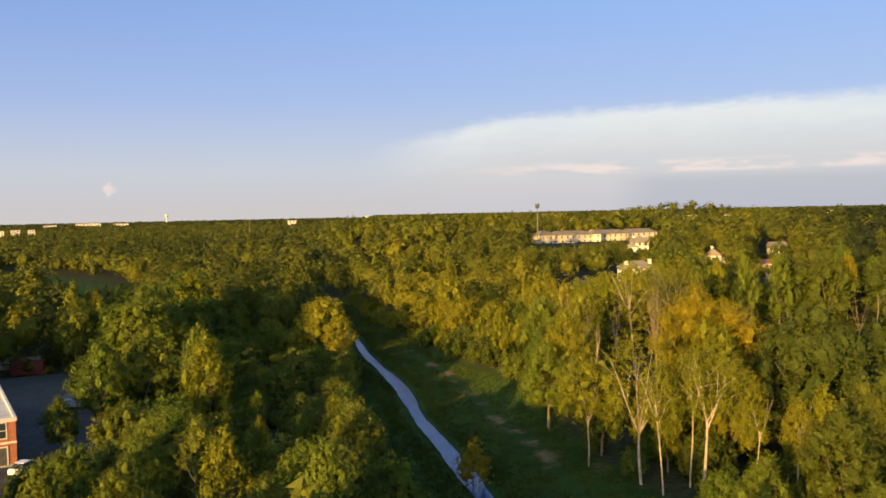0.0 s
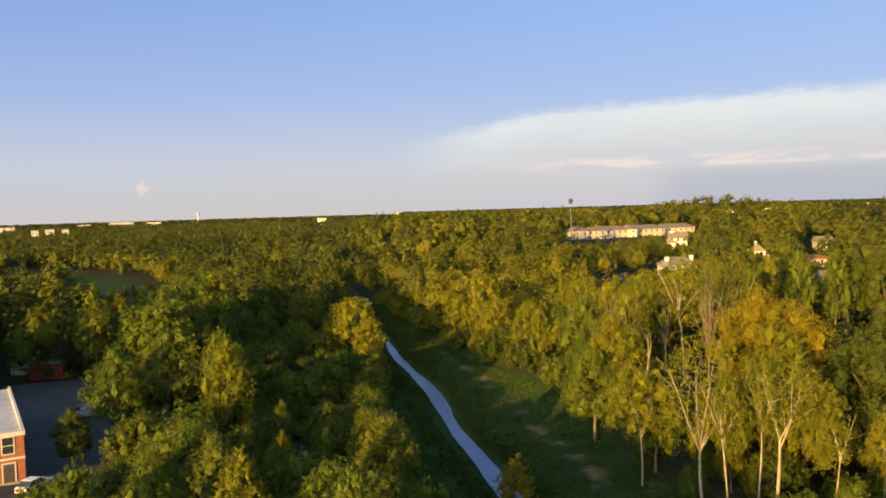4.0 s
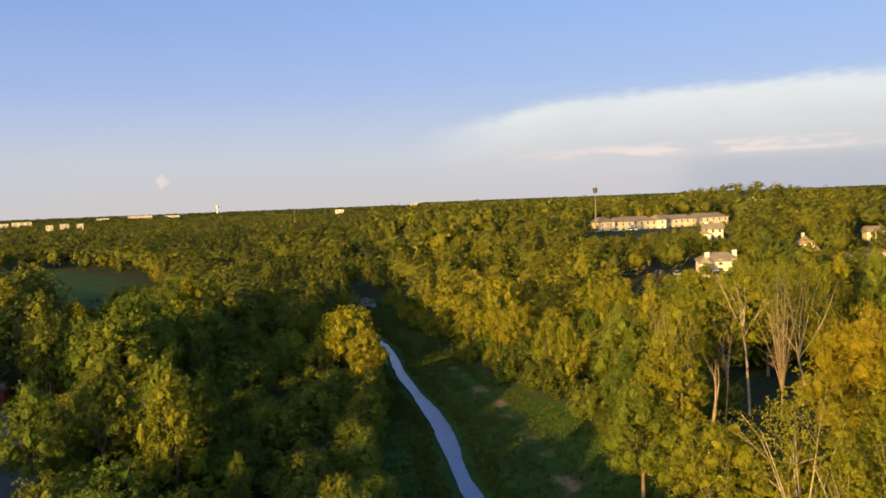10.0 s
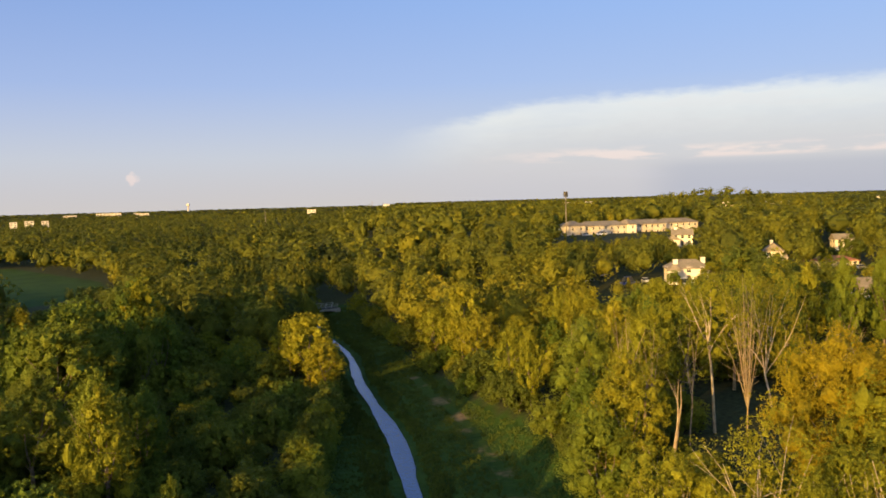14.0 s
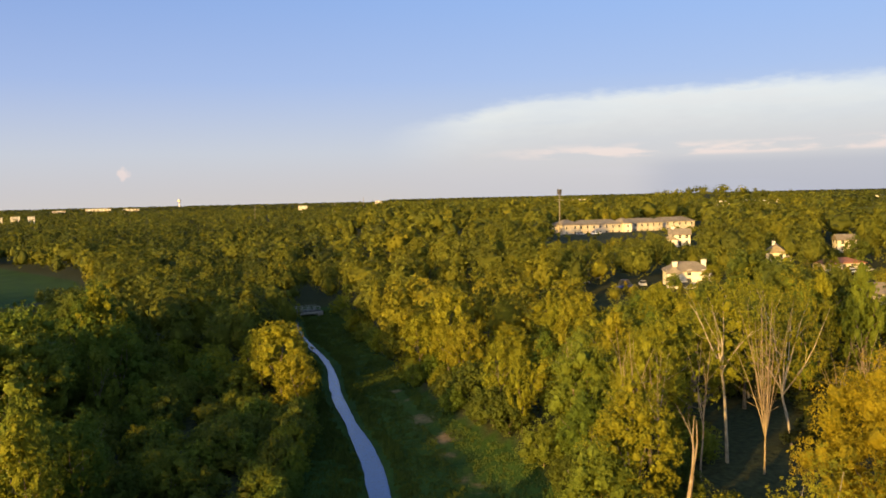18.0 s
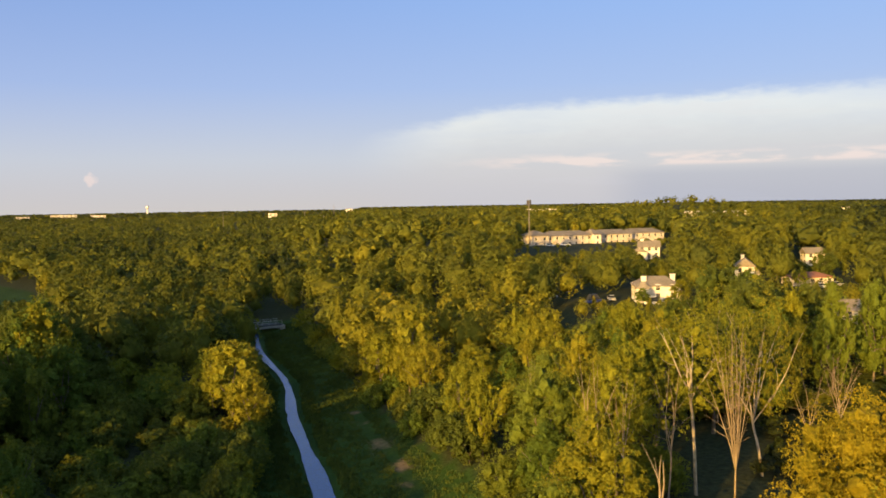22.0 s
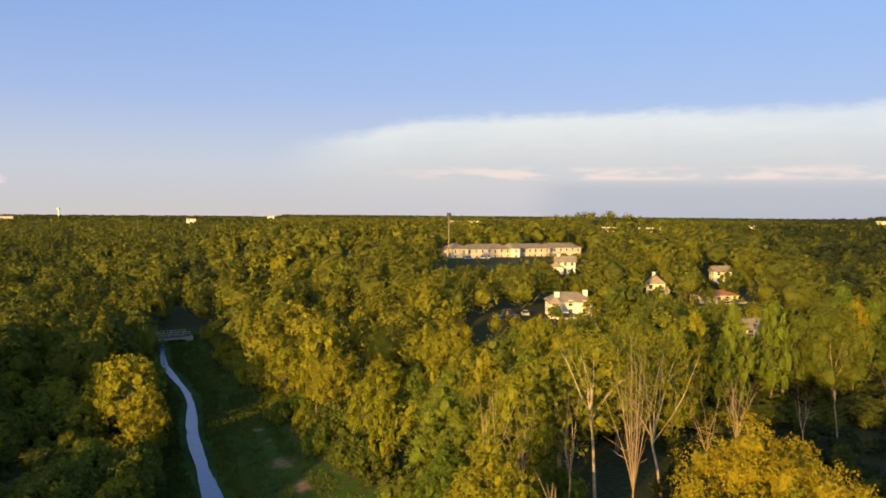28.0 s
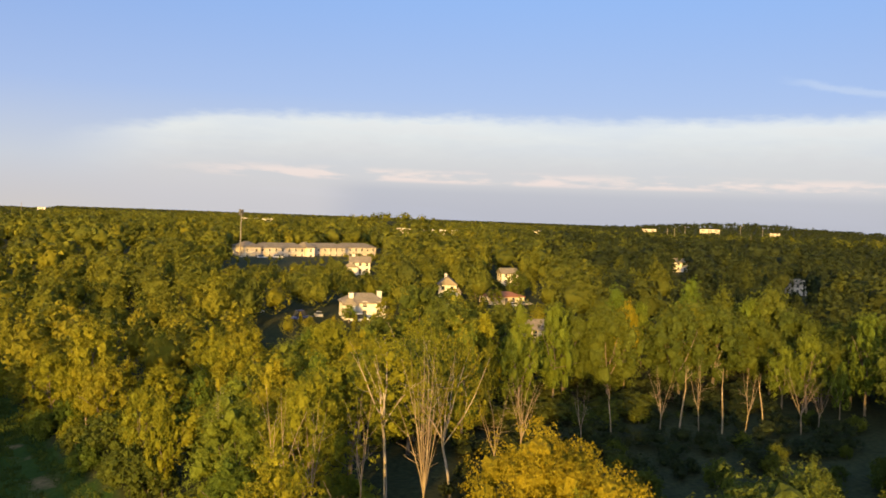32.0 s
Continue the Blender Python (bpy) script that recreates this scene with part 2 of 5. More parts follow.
def build_tufts():
    rng = np.random.default_rng(9)
    y = rng.uniform(84, 305, 24000)
    x = rng.uniform(np.interp(y, EDGE_Y, LEFT_X), np.interp(y, EDGE_Y, RIGHT_X))
    keep = (np.abs(x - creek_x(y) - 0.5) > 2.3) & ((np.abs(x - track_x(y)) > 1.1) | (y > 196))
    x, y = x[keep], y[keep]
    z = ground_z(x, y)
    s = rng.uniform(0.12, 0.34, len(x)) * (1 + 0.8 * (np.abs(x - creek_x(y)) < 5))
    vs = []
    for _ in range(4):
        a, lean = rng.uniform(0, 6.28, len(x)), rng.uniform(-0.4, 0.4, (len(x), 2))
        dx, dy = np.cos(a) * s * 0.45, np.sin(a) * s * 0.45
        ox, oy = rng.normal(0, 0.25, len(x)), rng.normal(0, 0.25, len(x))
        vs.append(np.stack([np.stack([x + ox - dx, y + oy - dy, z - 0.05], 1), np.stack([x + ox + dx, y + oy + dy, z - 0.05], 1), np.stack([x + ox + lean[:, 0] * s, y + oy + lean[:, 1] * s, z + s], 1)], 1))
    v = np.concatenate(vs).reshape(-1, 3)
    me = mesh_of("grass", v, np.arange(len(v)).reshape(-1, 3), TUFT)
    return tagged(new("grass", me), "tufts of tall grass in the clearing", "grass", kind="stuff")


TUFT = surface("grass_blades", (0.032, 0.054, 0.010), (0.058, 0.082, 0.014), 0.7, 0.9, 0.1, bumps=0)
build_tufts()


# ---- sky behind the land: the anvil cloud bank and the evening haze ----
def build_backdrop():
    az, el = np.radians(np.linspace(-75, 110, 75)), np.radians(np.linspace(-1.2, 34, 26))
    A, E = np.meshgrid(az, el)
    R = 4750
    v = np.stack([R * np.sin(A) * np.cos(E), R * np.cos(A) * np.cos(E), 30 + R * np.sin(E)], -1).reshape(-1, 3)
    i = np.arange(A.size).reshape(A.shape)
    f = np.stack([i[:-1, :-1], i[:-1, 1:], i[1:, 1:], i[1:, :-1]], -1).reshape(-1, 4)
    me = mesh_of("backdrop", v, f, CLOUD, True)
    for name, q in (("azimuth", np.degrees(A)), ("elevation", np.degrees(E))):
        a = me.attributes.new(name, "FLOAT", "POINT")
        a.data.foreach_set("value", q.ravel().astype(np.float32))
    return tagged(new("backdrop", me), "evening sky with a long pale anvil cloud bank", "sky", kind="structure")


def math_node(m, op, a, b=None, c=None):
    n = m.node_tree.nodes.new("ShaderNodeMath")
    n.operation = op
    for i, v in enumerate((a, b, c)):
        if isinstance(v, bpy.types.NodeSocket):
            link(m, v, n.inputs[i])
        elif v is not None:
            n.inputs[i].default_value = v
    return n.outputs[0]


def remap(m, v, a, b, c, d, smooth=True):
    n = m.node_tree.nodes.new("ShaderNodeMapRange")
    n.interpolation_type = "SMOOTHSTEP" if smooth else "LINEAR"
    link(m, v, n.inputs[0])
    for i, q in enumerate((a, b, c, d)):
        n.inputs[1 + i].default_value = q
    return n.outputs[0]


CLOUD = bpy.data.materials.new("cloud_bank")
CLOUD.use_nodes = True
_nt = CLOUD.node_tree
_nt.nodes.remove(_nt.nodes["Principled BSDF"])
_aa, _ee = _nt.nodes.new("ShaderNodeAttribute"), _nt.nodes.new("ShaderNodeAttribute")
_aa.attribute_name, _ee.attribute_name = "azimuth", "elevation"
AZ, EL = _aa.outputs["Fac"], _ee.outputs["Fac"]


def sky_noise(sx, sy, detail=4.0, shift=0.0):
    """Noise over the sky, in degrees along and degrees up."""
    cb = _nt.nodes.new("ShaderNodeCombineXYZ")
    link(CLOUD, math_node(CLOUD, "MULTIPLY", AZ, sx), cb.inputs[0])
    link(CLOUD, math_node(CLOUD, "MULTIPLY", EL, sy), cb.inputs[1])
    cb.inputs[2].default_value = shift
    n = node(CLOUD, "ShaderNodeTexNoise", Scale=1.0, Detail=detail)
    link(CLOUD, cb.outputs[0], n.inputs["Vector"])
    return n.outputs[0]


_arc = _nt.nodes.new("ShaderNodeFloatCurve")
for _at, _up in ((0.1, 0.565), (0.15, 0.625), (0.2, 0.67), (0.32, 0.705), (0.5, 0.725), (0.62, 0.725), (0.9, 0.75)):
    _arc.mapping.curves[0].points.new(_at, _up)
_arc.mapping.curves[0].points[0].location = (0.0, 0.42)
_arc.mapping.curves[0].points[-1].location = (1.0, 0.76)
_arc.mapping.update()
link(CLOUD, remap(CLOUD, AZ, -3.0, 57.0, 0.0, 1.0, False), _arc.inputs["Value"])
_top = math_node(CLOUD, "MULTIPLY", _arc.outputs[0], 10.0)
_top = math_node(CLOUD, "ADD", _top, math_node(CLOUD, "MULTIPLY", math_node(CLOUD, "SUBTRACT", sky_noise(0.22, 0.3), 0.5), 1.0))
_top = math_node(CLOUD, "ADD", _top, math_node(CLOUD, "MULTIPLY", math_node(CLOUD, "SUBTRACT", sky_noise(0.7, 2.2, 5.0, 11.0), 0.5), 0.9))
_rise = math_node(CLOUD, "SUBTRACT", _top, EL)
_bank = remap(CLOUD, _rise, -0.15, 0.9, 0.0, 1.0)
_bank = math_node(CLOUD, "MULTIPLY", _bank, remap(CLOUD, AZ, -2.0, 7.0, 0.0, 1.0))
_bank = math_node(CLOUD, "MULTIPLY", _bank, remap(CLOUD, sky_noise(0.07, 0.5), 0.2, 0.6, 0.7, 1.0))
_haze = remap(CLOUD, EL, 4.0, 40.0, 0.9, 0.0)
_puff = remap(CLOUD, sky_noise(0.30, 1.5, 5.0, 7.0), 0.42, 0.6, 0.0, 1.0)
_puff = math_node(CLOUD, "MULTIPLY", _puff, math_node(CLOUD, "MULTIPLY", remap(CLOUD, EL, 2.3, 2.6, 0.0, 1.0), remap(CLOUD, EL, 2.9, 3.5, 1.0, 0.0)))
_puff = math_node(CLOUD, "MULTIPLY", _puff, remap(CLOUD, AZ, 4.0, 14.0, 0.0, 1.0))
# one small sunlit heap of cloud by itself
_da, _de = math_node(CLOUD, "DIVIDE", math_node(CLOUD, "SUBTRACT", AZ, -17.75), 0.42), math_node(CLOUD, "DIVIDE", math_node(CLOUD, "SUBTRACT", EL, 1.92), 0.42)
_heap = math_node(CLOUD, "ADD", math_node(CLOUD, "MULTIPLY", _da, _da), math_node(CLOUD, "MULTIPLY", _de, _de))
_heap = math_node(CLOUD, "ADD", _heap, math_node(CLOUD, "MULTIPLY", math_node(CLOUD, "SUBTRACT", sky_noise(2.2, 2.2, 3.0, 3.0), 0.5), 3.0))
_puff = math_node(CLOUD, "MAXIMUM", _puff, remap(CLOUD, _heap, 0.2, 1.2, 0.9, 0.0))
_under = math_node(CLOUD, "MULTIPLY", remap(CLOUD, EL, 1.7, 2.75, 1.0, 0.0), remap(CLOUD, AZ, 15.0, 19.5, 0.0, 1.0))
_blue = ramp(CLOUD, remap(CLOUD, EL, 0.0, 16.0, 0.0, 1.0, False), [(0.0, (0.665, 0.63, 0.625)), (0.2, (0.57, 0.605, 0.71)), (0.5, (0.345, 0.445, 0.765)), (1.0, (0.14, 0.235, 0.645))])
_tone = blend(CLOUD, _bank, _blue, ramp(CLOUD, remap(CLOUD, _rise, 0.3, 4.0, 0.0, 1.0), [(0.0, (0.78, 0.78, 0.79)), (1.0, (0.64, 0.63, 0.67))]))
_tone = blend(CLOUD, math_node(CLOUD, "MULTIPLY", _under, 0.8), _tone, (0.50, 0.52, 0.61))
_tone = blend(CLOUD, math_node(CLOUD, "MULTIPLY", _puff, 0.62), _tone, (1.0, 0.80, 0.74))
# a thin wisp high over the cloud bank
_mid = math_node(CLOUD, "SUBTRACT", math_node(CLOUD, "SUBTRACT", EL, 9.4), math_node(CLOUD, "MULTIPLY", math_node(CLOUD, "SUBTRACT", 47.0, AZ), 0.2))
_wisp = remap(CLOUD, math_node(CLOUD, "ABSOLUTE", math_node(CLOUD, "ADD", _mid, math_node(CLOUD, "MULTIPLY", math_node(CLOUD, "SUBTRACT", sky_noise(0.5, 1.0, 4.0, 2.0), 0.5), 0.8))), 0.05, 0.35, 0.25, 0.0)
_wisp = math_node(CLOUD, "MULTIPLY", _wisp, remap(CLOUD, AZ, 45.5, 48.5, 0.0, 1.0))
_tone = blend(CLOUD, _wisp, _tone, (0.78, 0.78, 0.80))
_alpha = math_node(CLOUD, "MAXIMUM", math_node(CLOUD, "MAXIMUM", math_node(CLOUD, "MULTIPLY", _bank, 0.92), _haze), math_node(CLOUD, "MULTIPLY", _puff, 0.8))
_em = _nt.nodes.new("ShaderNodeEmission")
link(CLOUD, _tone, _em.inputs[0])
_em.inputs[1].default_value = 0.375
_mx = _nt.nodes.new("ShaderNodeMixShader")
link(CLOUD, _alpha, _mx.inputs[0])
link(CLOUD, _nt.nodes.new("ShaderNodeBsdfTransparent").outputs[0], _mx.inputs[1])
link(CLOUD, _em.outputs[0], _mx.inputs[2])
link(CLOUD, _mx.outputs[0], _nt.nodes["Material Output"].inputs["Surface"])
build_backdrop()


# ---- trees ----
ICO_V = np.array([(0, s1 * 1.0, s2 * 1.618) for s1 in (-1, 1) for s2 in (-1, 1)] + [(s1 * 1.0, s2 * 1.618, 0) for s1 in (-1, 1) for s2 in (-1, 1)]
                 + [(s2 * 1.618, 0, s1 * 1.0) for s1 in (-1, 1) for s2 in (-1, 1)]) / 1.902
ICO_F = np.array([(i, j, k) for i in range(12) for j in range(i + 1, 12) for k in range(j + 1, 12)
                  if max(np.linalg.norm(ICO_V[i] - ICO_V[j]), np.linalg.norm(ICO_V[j] - ICO_V[k]), np.linalg.norm(ICO_V[i] - ICO_V[k])) < 1.1])
ICO_F = np.array([f if np.dot(np.cross(ICO_V[f[1]] - ICO_V[f[0]], ICO_V[f[2]] - ICO_V[f[0]]), ICO_V[f[0]]) > 0 else f[::-1] for f in ICO_F])


def halve(v, f):
    """Each triangle of a ball split in four."""
    mids = [(v[f[:, a]] + v[f[:, b]]) / 2 for a, b in ((0, 1), (1, 2), (2, 0))]
    tri = np.stack([v[f[:, 0]], mids[0], mids[2], mids[0], v[f[:, 1]], mids[1], mids[2], mids[1], v[f[:, 2]], mids[0], mids[1], mids[2]], 1).reshape(-1, 3)
    tri, back = np.unique(np.round(tri, 5), axis=0, return_inverse=True)
    return tri / np.linalg.norm(tri, axis=1, keepdims=True), back.reshape(-1, 3)


BALL_V, BALL_F = halve(ICO_V, ICO_F)


def leaf_cards(rng, centers, outward, size):
    """Three-cornered sprays of leaves, one at each centre, that face outward with some disorder."""
    n = len(centers)
    nor = outward / (np.linalg.norm(outward, axis=1, keepdims=True) + 1e-9) + rng.normal(0, 0.5, (n, 3))
    nor /= np.linalg.norm(nor, axis=1, keepdims=True) + 1e-9
    t = np.cross(nor, rng.normal(0, 1, (n, 3)))
    t /= np.linalg.norm(t, axis=1, keepdims=True) + 1e-9
    b = np.cross(nor, t)
    s = size * rng.uniform(0.6, 1.35, (n, 1))
    v = np.stack([centers + t * s, centers - t * s * 0.6 + b * s * 0.7, centers - t * s * 0.6 - b * s * 0.7], 1)
    return v.reshape(-1, 3), np.arange(3 * n).reshape(n, 3)


def crown_cloud(rng, lobes, tufts, sprays, rx, rz, z0, lobe, size, taper=0.0, open_=0.0, tall=1.15):
    """A crown of overlapping lobes on an egg of half-widths rx and rz over z0; each lobe is a leafy core thick with tufts, each tuft a handful of leaf sprays."""
    mid = np.array([0, 0, z0 + rz])
    pts, outs, cores = [], [], []
    spin = rng.uniform(0, 6.28)
    for k in range(lobes):
        up = 1 - 1.75 * (k + 0.5) / lobes + rng.uniform(-0.08, 0.08)
        a, flat = spin + k * 2.39996 + rng.uniform(-0.35, 0.35), math.sqrt(max(0.0, 1 - min(1.0, abs(up)) ** 2))
        d = np.array([flat * math.cos(a), flat * math.sin(a), up])
        wide = (1 - taper * max(0.0, up)) * (1 - 0.2 * max(0.0, -up))
        f = rng.uniform(0.45, 0.9) ** 0.7
        c = mid + np.array([d[0] * rx * wide * f, d[1] * rx * wide * f, d[2] * rz * (f + 0.06)])
        r = lobe * rx * rng.uniform(0.65, 1.4) * (1 - 0.3 * taper * max(0.0, up))
        stretch = np.array([1, 1, tall * rng.uniform(0.9, 1.2)])
        cores.append(((BALL_V * rng.uniform(0.35, 0.72, (len(BALL_V), 1))) * r * max(0.1, 1 - 1.7 * open_) * stretch + c, BALL_F))
        u = rng.normal(0, 1, (tufts, 3)) + 0.3 * d + np.array([0, 0, 0.2])
        u /= np.linalg.norm(u, axis=1, keepdims=True)
        t = c + u * r * rng.uniform(0.8, 1.28, (tufts, 1)) * stretch
        tr = r * rng.uniform(0.16, 0.34, tufts)
        w = rng.normal(0, 1, (tufts, sprays, 3)) + 0.6 * u[:, None]
        w /= np.linalg.norm(w, axis=2, keepdims=True)
        p = t[:, None] + w * tr[:, None, None] * rng.uniform(0.6, 1.1, (tufts, sprays, 1))
        o = 0.6 * u[:, None] + 0.75 * w + 0.25 * d
        keep = rng.random(tufts) > open_
        pts.append(p[keep].reshape(-1, 3)), outs.append(o[keep].reshape(-1, 3))
    return merge(cores + [leaf_cards(rng, np.concatenate(pts), np.concatenate(outs), size)])


def tube(path, radii, sides=6):
    """A tapered round limb along a path, with a closed tip."""
    path, radii = np.asarray(path, float), np.asarray(radii, float)
    d = np.gradient(path, axis=0)
    d /= np.linalg.norm(d, axis=1, keepdims=True) + 1e-9
    ref = np.where(np.abs(d[:, :1]) < 0.8, np.array([[1.0, 0, 0]]), np.array([[0, 1.0, 0]]))
    a = np.cross(d, ref)
    a /= np.linalg.norm(a, axis=1, keepdims=True) + 1e-9
    b = np.cross(d, a)
    w = np.linspace(0, 2 * np.pi, sides, endpoint=False)
    v = path[:, None] + radii[:, None, None] * (np.cos(w)[None, :, None] * a[:, None] + np.sin(w)[None, :, None] * b[:, None])
    n = len(path)
    i = np.arange(n * sides).reshape(n, sides)
    j = np.roll(i, -1, 1)
    f = np.stack([i[:-1], j[:-1], j[1:], i[1:]], -1).reshape(-1, 4)
    return v.reshape(-1, 3), f


def merge(pieces):
    vs, fs, n = [], [], 0
    for v, f in pieces:
        vs.append(v), fs.append(f + n)
        n += len(v)
    return np.concatenate(vs), np.concatenate(fs)


def bent(rng, start, way, length, steps, wobble):
    p, d, out = np.array(start, float), np.array(way, float), []
    d /= np.linalg.norm(d)
    out.append(p.copy())
    for _ in range(steps):
        d = d + rng.normal(0, wobble, 3)
        d[2] += 0.03
        d /= np.linalg.norm(d)
        p = p + d * length / steps
        out.append(p.copy())
    return np.array(out)


def limbs(rng, h, r, fork, count, spread_, lean=(0, 0), twigs=2, reach=1.0):
    """A trunk that forks at fork * h into count limbs, each with side branches; returns the trunk and the limbs."""
    trunk = bent(rng, (0, 0, -0.3), (lean[0], lean[1], 1), fork * h + 0.3, 5, 0.05)
    t_rad = np.linspace(r * 1.25, r * 0.8, len(trunk))
    out = []
    for k in range(count):
        a = 2 * np.pi * (k + rng.uniform(-0.3, 0.3)) / count
        s = spread_ * rng.uniform(0.45, 1.2)
        way = np.array([np.cos(a) * s + lean[0], np.sin(a) * s + lean[1], 1.0])
        at = trunk[-1] if k < 3 else trunk[-2] * 0.5 + trunk[-1] * 0.5
        path = bent(rng, at, way, h * (1 - fork) * rng.uniform(0.75, 1.05) * reach, 5, 0.09)
        rad = np.linspace(r * 0.62, r * 0.1, len(path))
        one = [tube(path, rad, 5)]
        for _ in range(twigs):
            q = rng.integers(1, 4)
            w2 = way + rng.normal(0, 0.75, 3)
            w2[2] = abs(w2[2]) * 0.8 + 0.2
            one.append(tube(bent(rng, path[q], w2, h * 0.22 * rng.uniform(0.6, 1.3), 3, 0.14), np.linspace(rad[q] * 0.6, r * 0.05, 4), 4))
        out.append(merge(one))
    return tube(trunk, t_rad, 7), out


KINDS = {}


def tree_kind(key, name, label, seed, h, r, fork, count, spread_, crown, leaf, bark, lean=(0, 0), twigs=2):
    """Builds one kind of tree far below the land; each tree of the place is a copy of one."""
    rng = np.random.default_rng(seed)
    base = new(name)
    tr, lb = limbs(rng, h, r, fork, count, spread_, lean, twigs, 0.72 if bark is BARK else 1.0)
    shown = bark is not BARK
    t = new("trunk", mesh_of("trunk", *(tr if shown else merge([tr] + lb)), bark, True))
    t.parent = base
    for one in lb if shown else ():
        new("limb", mesh_of("limb", *one, bark, True)).parent = base
    if crown:
        v, f = crown_cloud(rng, *crown)
        v = v + np.array([lean[0] * h * 0.7, lean[1] * h * 0.7, 0])
        c = new("crown", mesh_of("crown", v, f, LEAF[leaf]))
        c.parent = base
    tagged(base, label, "tree", "woodland trees")
    KINDS[key] = (base, h)
    return base


# lobes, tufts, sprays, half-width, half-height, foot of the crown, lobe, spray, taper, openness, lobe height
for s in range(3):
    tree_kind(f"oak{s}", "broadleaf_tree", "broad green leafy tree with a rounded, lumpy crown", 10 + s, 16, 0.24, 0.25, 4, 0.5,
              (46, 17, 8, 4.9, 6.7, 1.9, 0.25, 0.17, 0.35, 0.0, 1.1), "green", BARK, (0, 0), 1)
    tree_kind(f"yel{s}", "broadleaf_tree", "yellow-green leafy tree lit by the low sun", 20 + s, 16, 0.22, 0.3, 4, 0.5,
              (44, 17, 8, 4.6, 6.5, 2.4, 0.245, 0.17, 0.3, 0.06, 1.15), "yellow", BARK, (0, 0), 1)
    tree_kind(f"drk{s}", "broadleaf_tree", "dark green leafy tree with a dense crown", 30 + s, 16, 0.24, 0.25, 4, 0.5,
              (48, 17, 8, 5.0, 6.8, 1.6, 0.25, 0.17, 0.25, 0.0, 1.2), "dark", BARK, (0, 0), 1)
    tree_kind(f"pop{s}", "slender_tree", "slender upright tree with narrow leafy shoots", 40 + s, 16, 0.18, 0.3, 4, 0.3,
              (36, 17, 8, 2.9, 7.2, 1.4, 0.29, 0.165, 0.55, 0.02, 1.9), ("green", "yellow", "green")[s], BARK, (0, 0), 1)
    tree_kind(f"shr{s}", "shrub", "low bushy shrub with leaves down to the ground", 50 + s, 7, 0.1, 0.15, 4, 0.8,
              (26, 17, 8, 3.4, 3.1, -0.3, 0.29, 0.18, 0.25, 0.0, 1.1), ("green", "dark", "yellow")[s], BARK, (0, 0), 1)
for s in range(2):
    tree_kind(f"oak{s}_near", "broadleaf_tree", "broad green leafy tree with a rounded, lumpy crown", 110 + s, 16, 0.24, 0.25, 4, 0.5, (60, 26, 10, 4.7, 6.7, 1.9, 0.225, 0.115, 0.45, 0.02, 1.2), "green", BARK, (0, 0), 1)
    tree_kind(f"yel{s}_near", "broadleaf_tree", "yellow-green leafy tree lit by the low sun", 120 + s, 16, 0.22, 0.3, 4, 0.5, (56, 26, 10, 4.4, 6.6, 2.2, 0.225, 0.115, 0.4, 0.06, 1.2), "yellow", BARK, (0, 0), 1)
    tree_kind(f"drk{s}_near", "broadleaf_tree", "dark green leafy tree with a dense crown", 130 + s, 16, 0.24, 0.25, 4, 0.5, (62, 26, 10, 4.9, 6.8, 1.6, 0.225, 0.12, 0.35, 0.0, 1.3), "dark", BARK, (0, 0), 1)
    tree_kind(f"pop{s}_near", "slender_tree", "slender upright tree with narrow leafy shoots", 140 + s, 16, 0.18, 0.3, 4, 0.3, (44, 26, 10, 2.9, 7.2, 1.4, 0.26, 0.11, 0.6, 0.02, 2.0), ("green", "yellow")[s], BARK, (0, 0), 1)
    tree_kind(f"shr{s}_near", "shrub", "low bushy shrub with leaves down to the ground", 150 + s, 7, 0.1, 0.15, 4, 0.8, (32, 26, 10, 3.4, 3.1, -0.3, 0.26, 0.12, 0.25, 0.0, 1.2), ("green", "dark")[s], BARK, (0, 0), 1)
tree_kind("round", "broadleaf_tree", "round yellow-green tree on a bare grey trunk", 60, 15, 0.1, 0.45, 6, 0.5, (46, 28, 10, 4.3, 4.7, 5.4, 0.24, 0.11, 0.1, 0.12, 1.0), "yellow", PALE, (0, 0), 2)
tree_kind("gold", "golden_tree", "wide golden-leaved tree with a domed crown", 61, 20, 0.35, 0.3, 6, 0.6, (80, 44, 13, 7.4, 6.6, 6.6, 0.2, 0.105, 0.1, 0.0, 0.95), "gold", BARK)
tree_kind("gold_small", "golden_bush", "small orange-leaved bush beside the creek", 62, 7, 0.12, 0.2, 5, 0.6, (16, 26, 9, 2.6, 3.0, 0.6, 0.36, 0.14, 0.4, 0.1, 1.3), "gold", BARK)
tree_kind("syc", "sycamore", "tall sycamore with white trunk and limbs and thin yellow leaves", 63, 20, 0.17, 0.36, 7, 0.5, (34, 40, 11, 4.6, 6.8, 6.0, 0.27, 0.12, 0.25, 0.5, 1.3), "yellow", PALE, (0, 0), 3)
tree_kind("syc_lean", "sycamore", "leaning sycamore with a forked white trunk", 64, 18, 0.17, 0.55, 4, 0.5, (22, 40, 11, 3.8, 4.2, 9.6, 0.3, 0.12, 0.2, 0.45, 1.2), "yellow", PALE, (0.2, 0.02), 3)
tree_kind("syc_slim", "sycamore", "slender tree with a bare pale trunk", 65, 17, 0.12, 0.6, 5, 0.4, (20, 36, 11, 2.6, 5.0, 6.8, 0.36, 0.12, 0.35, 0.3, 1.4), "yellow", PALE)
tree_kind("bare", "bare_tree", "dead tree with a fan of bare pale stems", 66, 18, 0.16, 0.22, 13, 0.17, (20, 30, 10, 3.6, 4.0, 10.4, 0.26, 0.12, 0.0, 0.6, 1.3), "yellow", DEAD, (0, 0), 5)
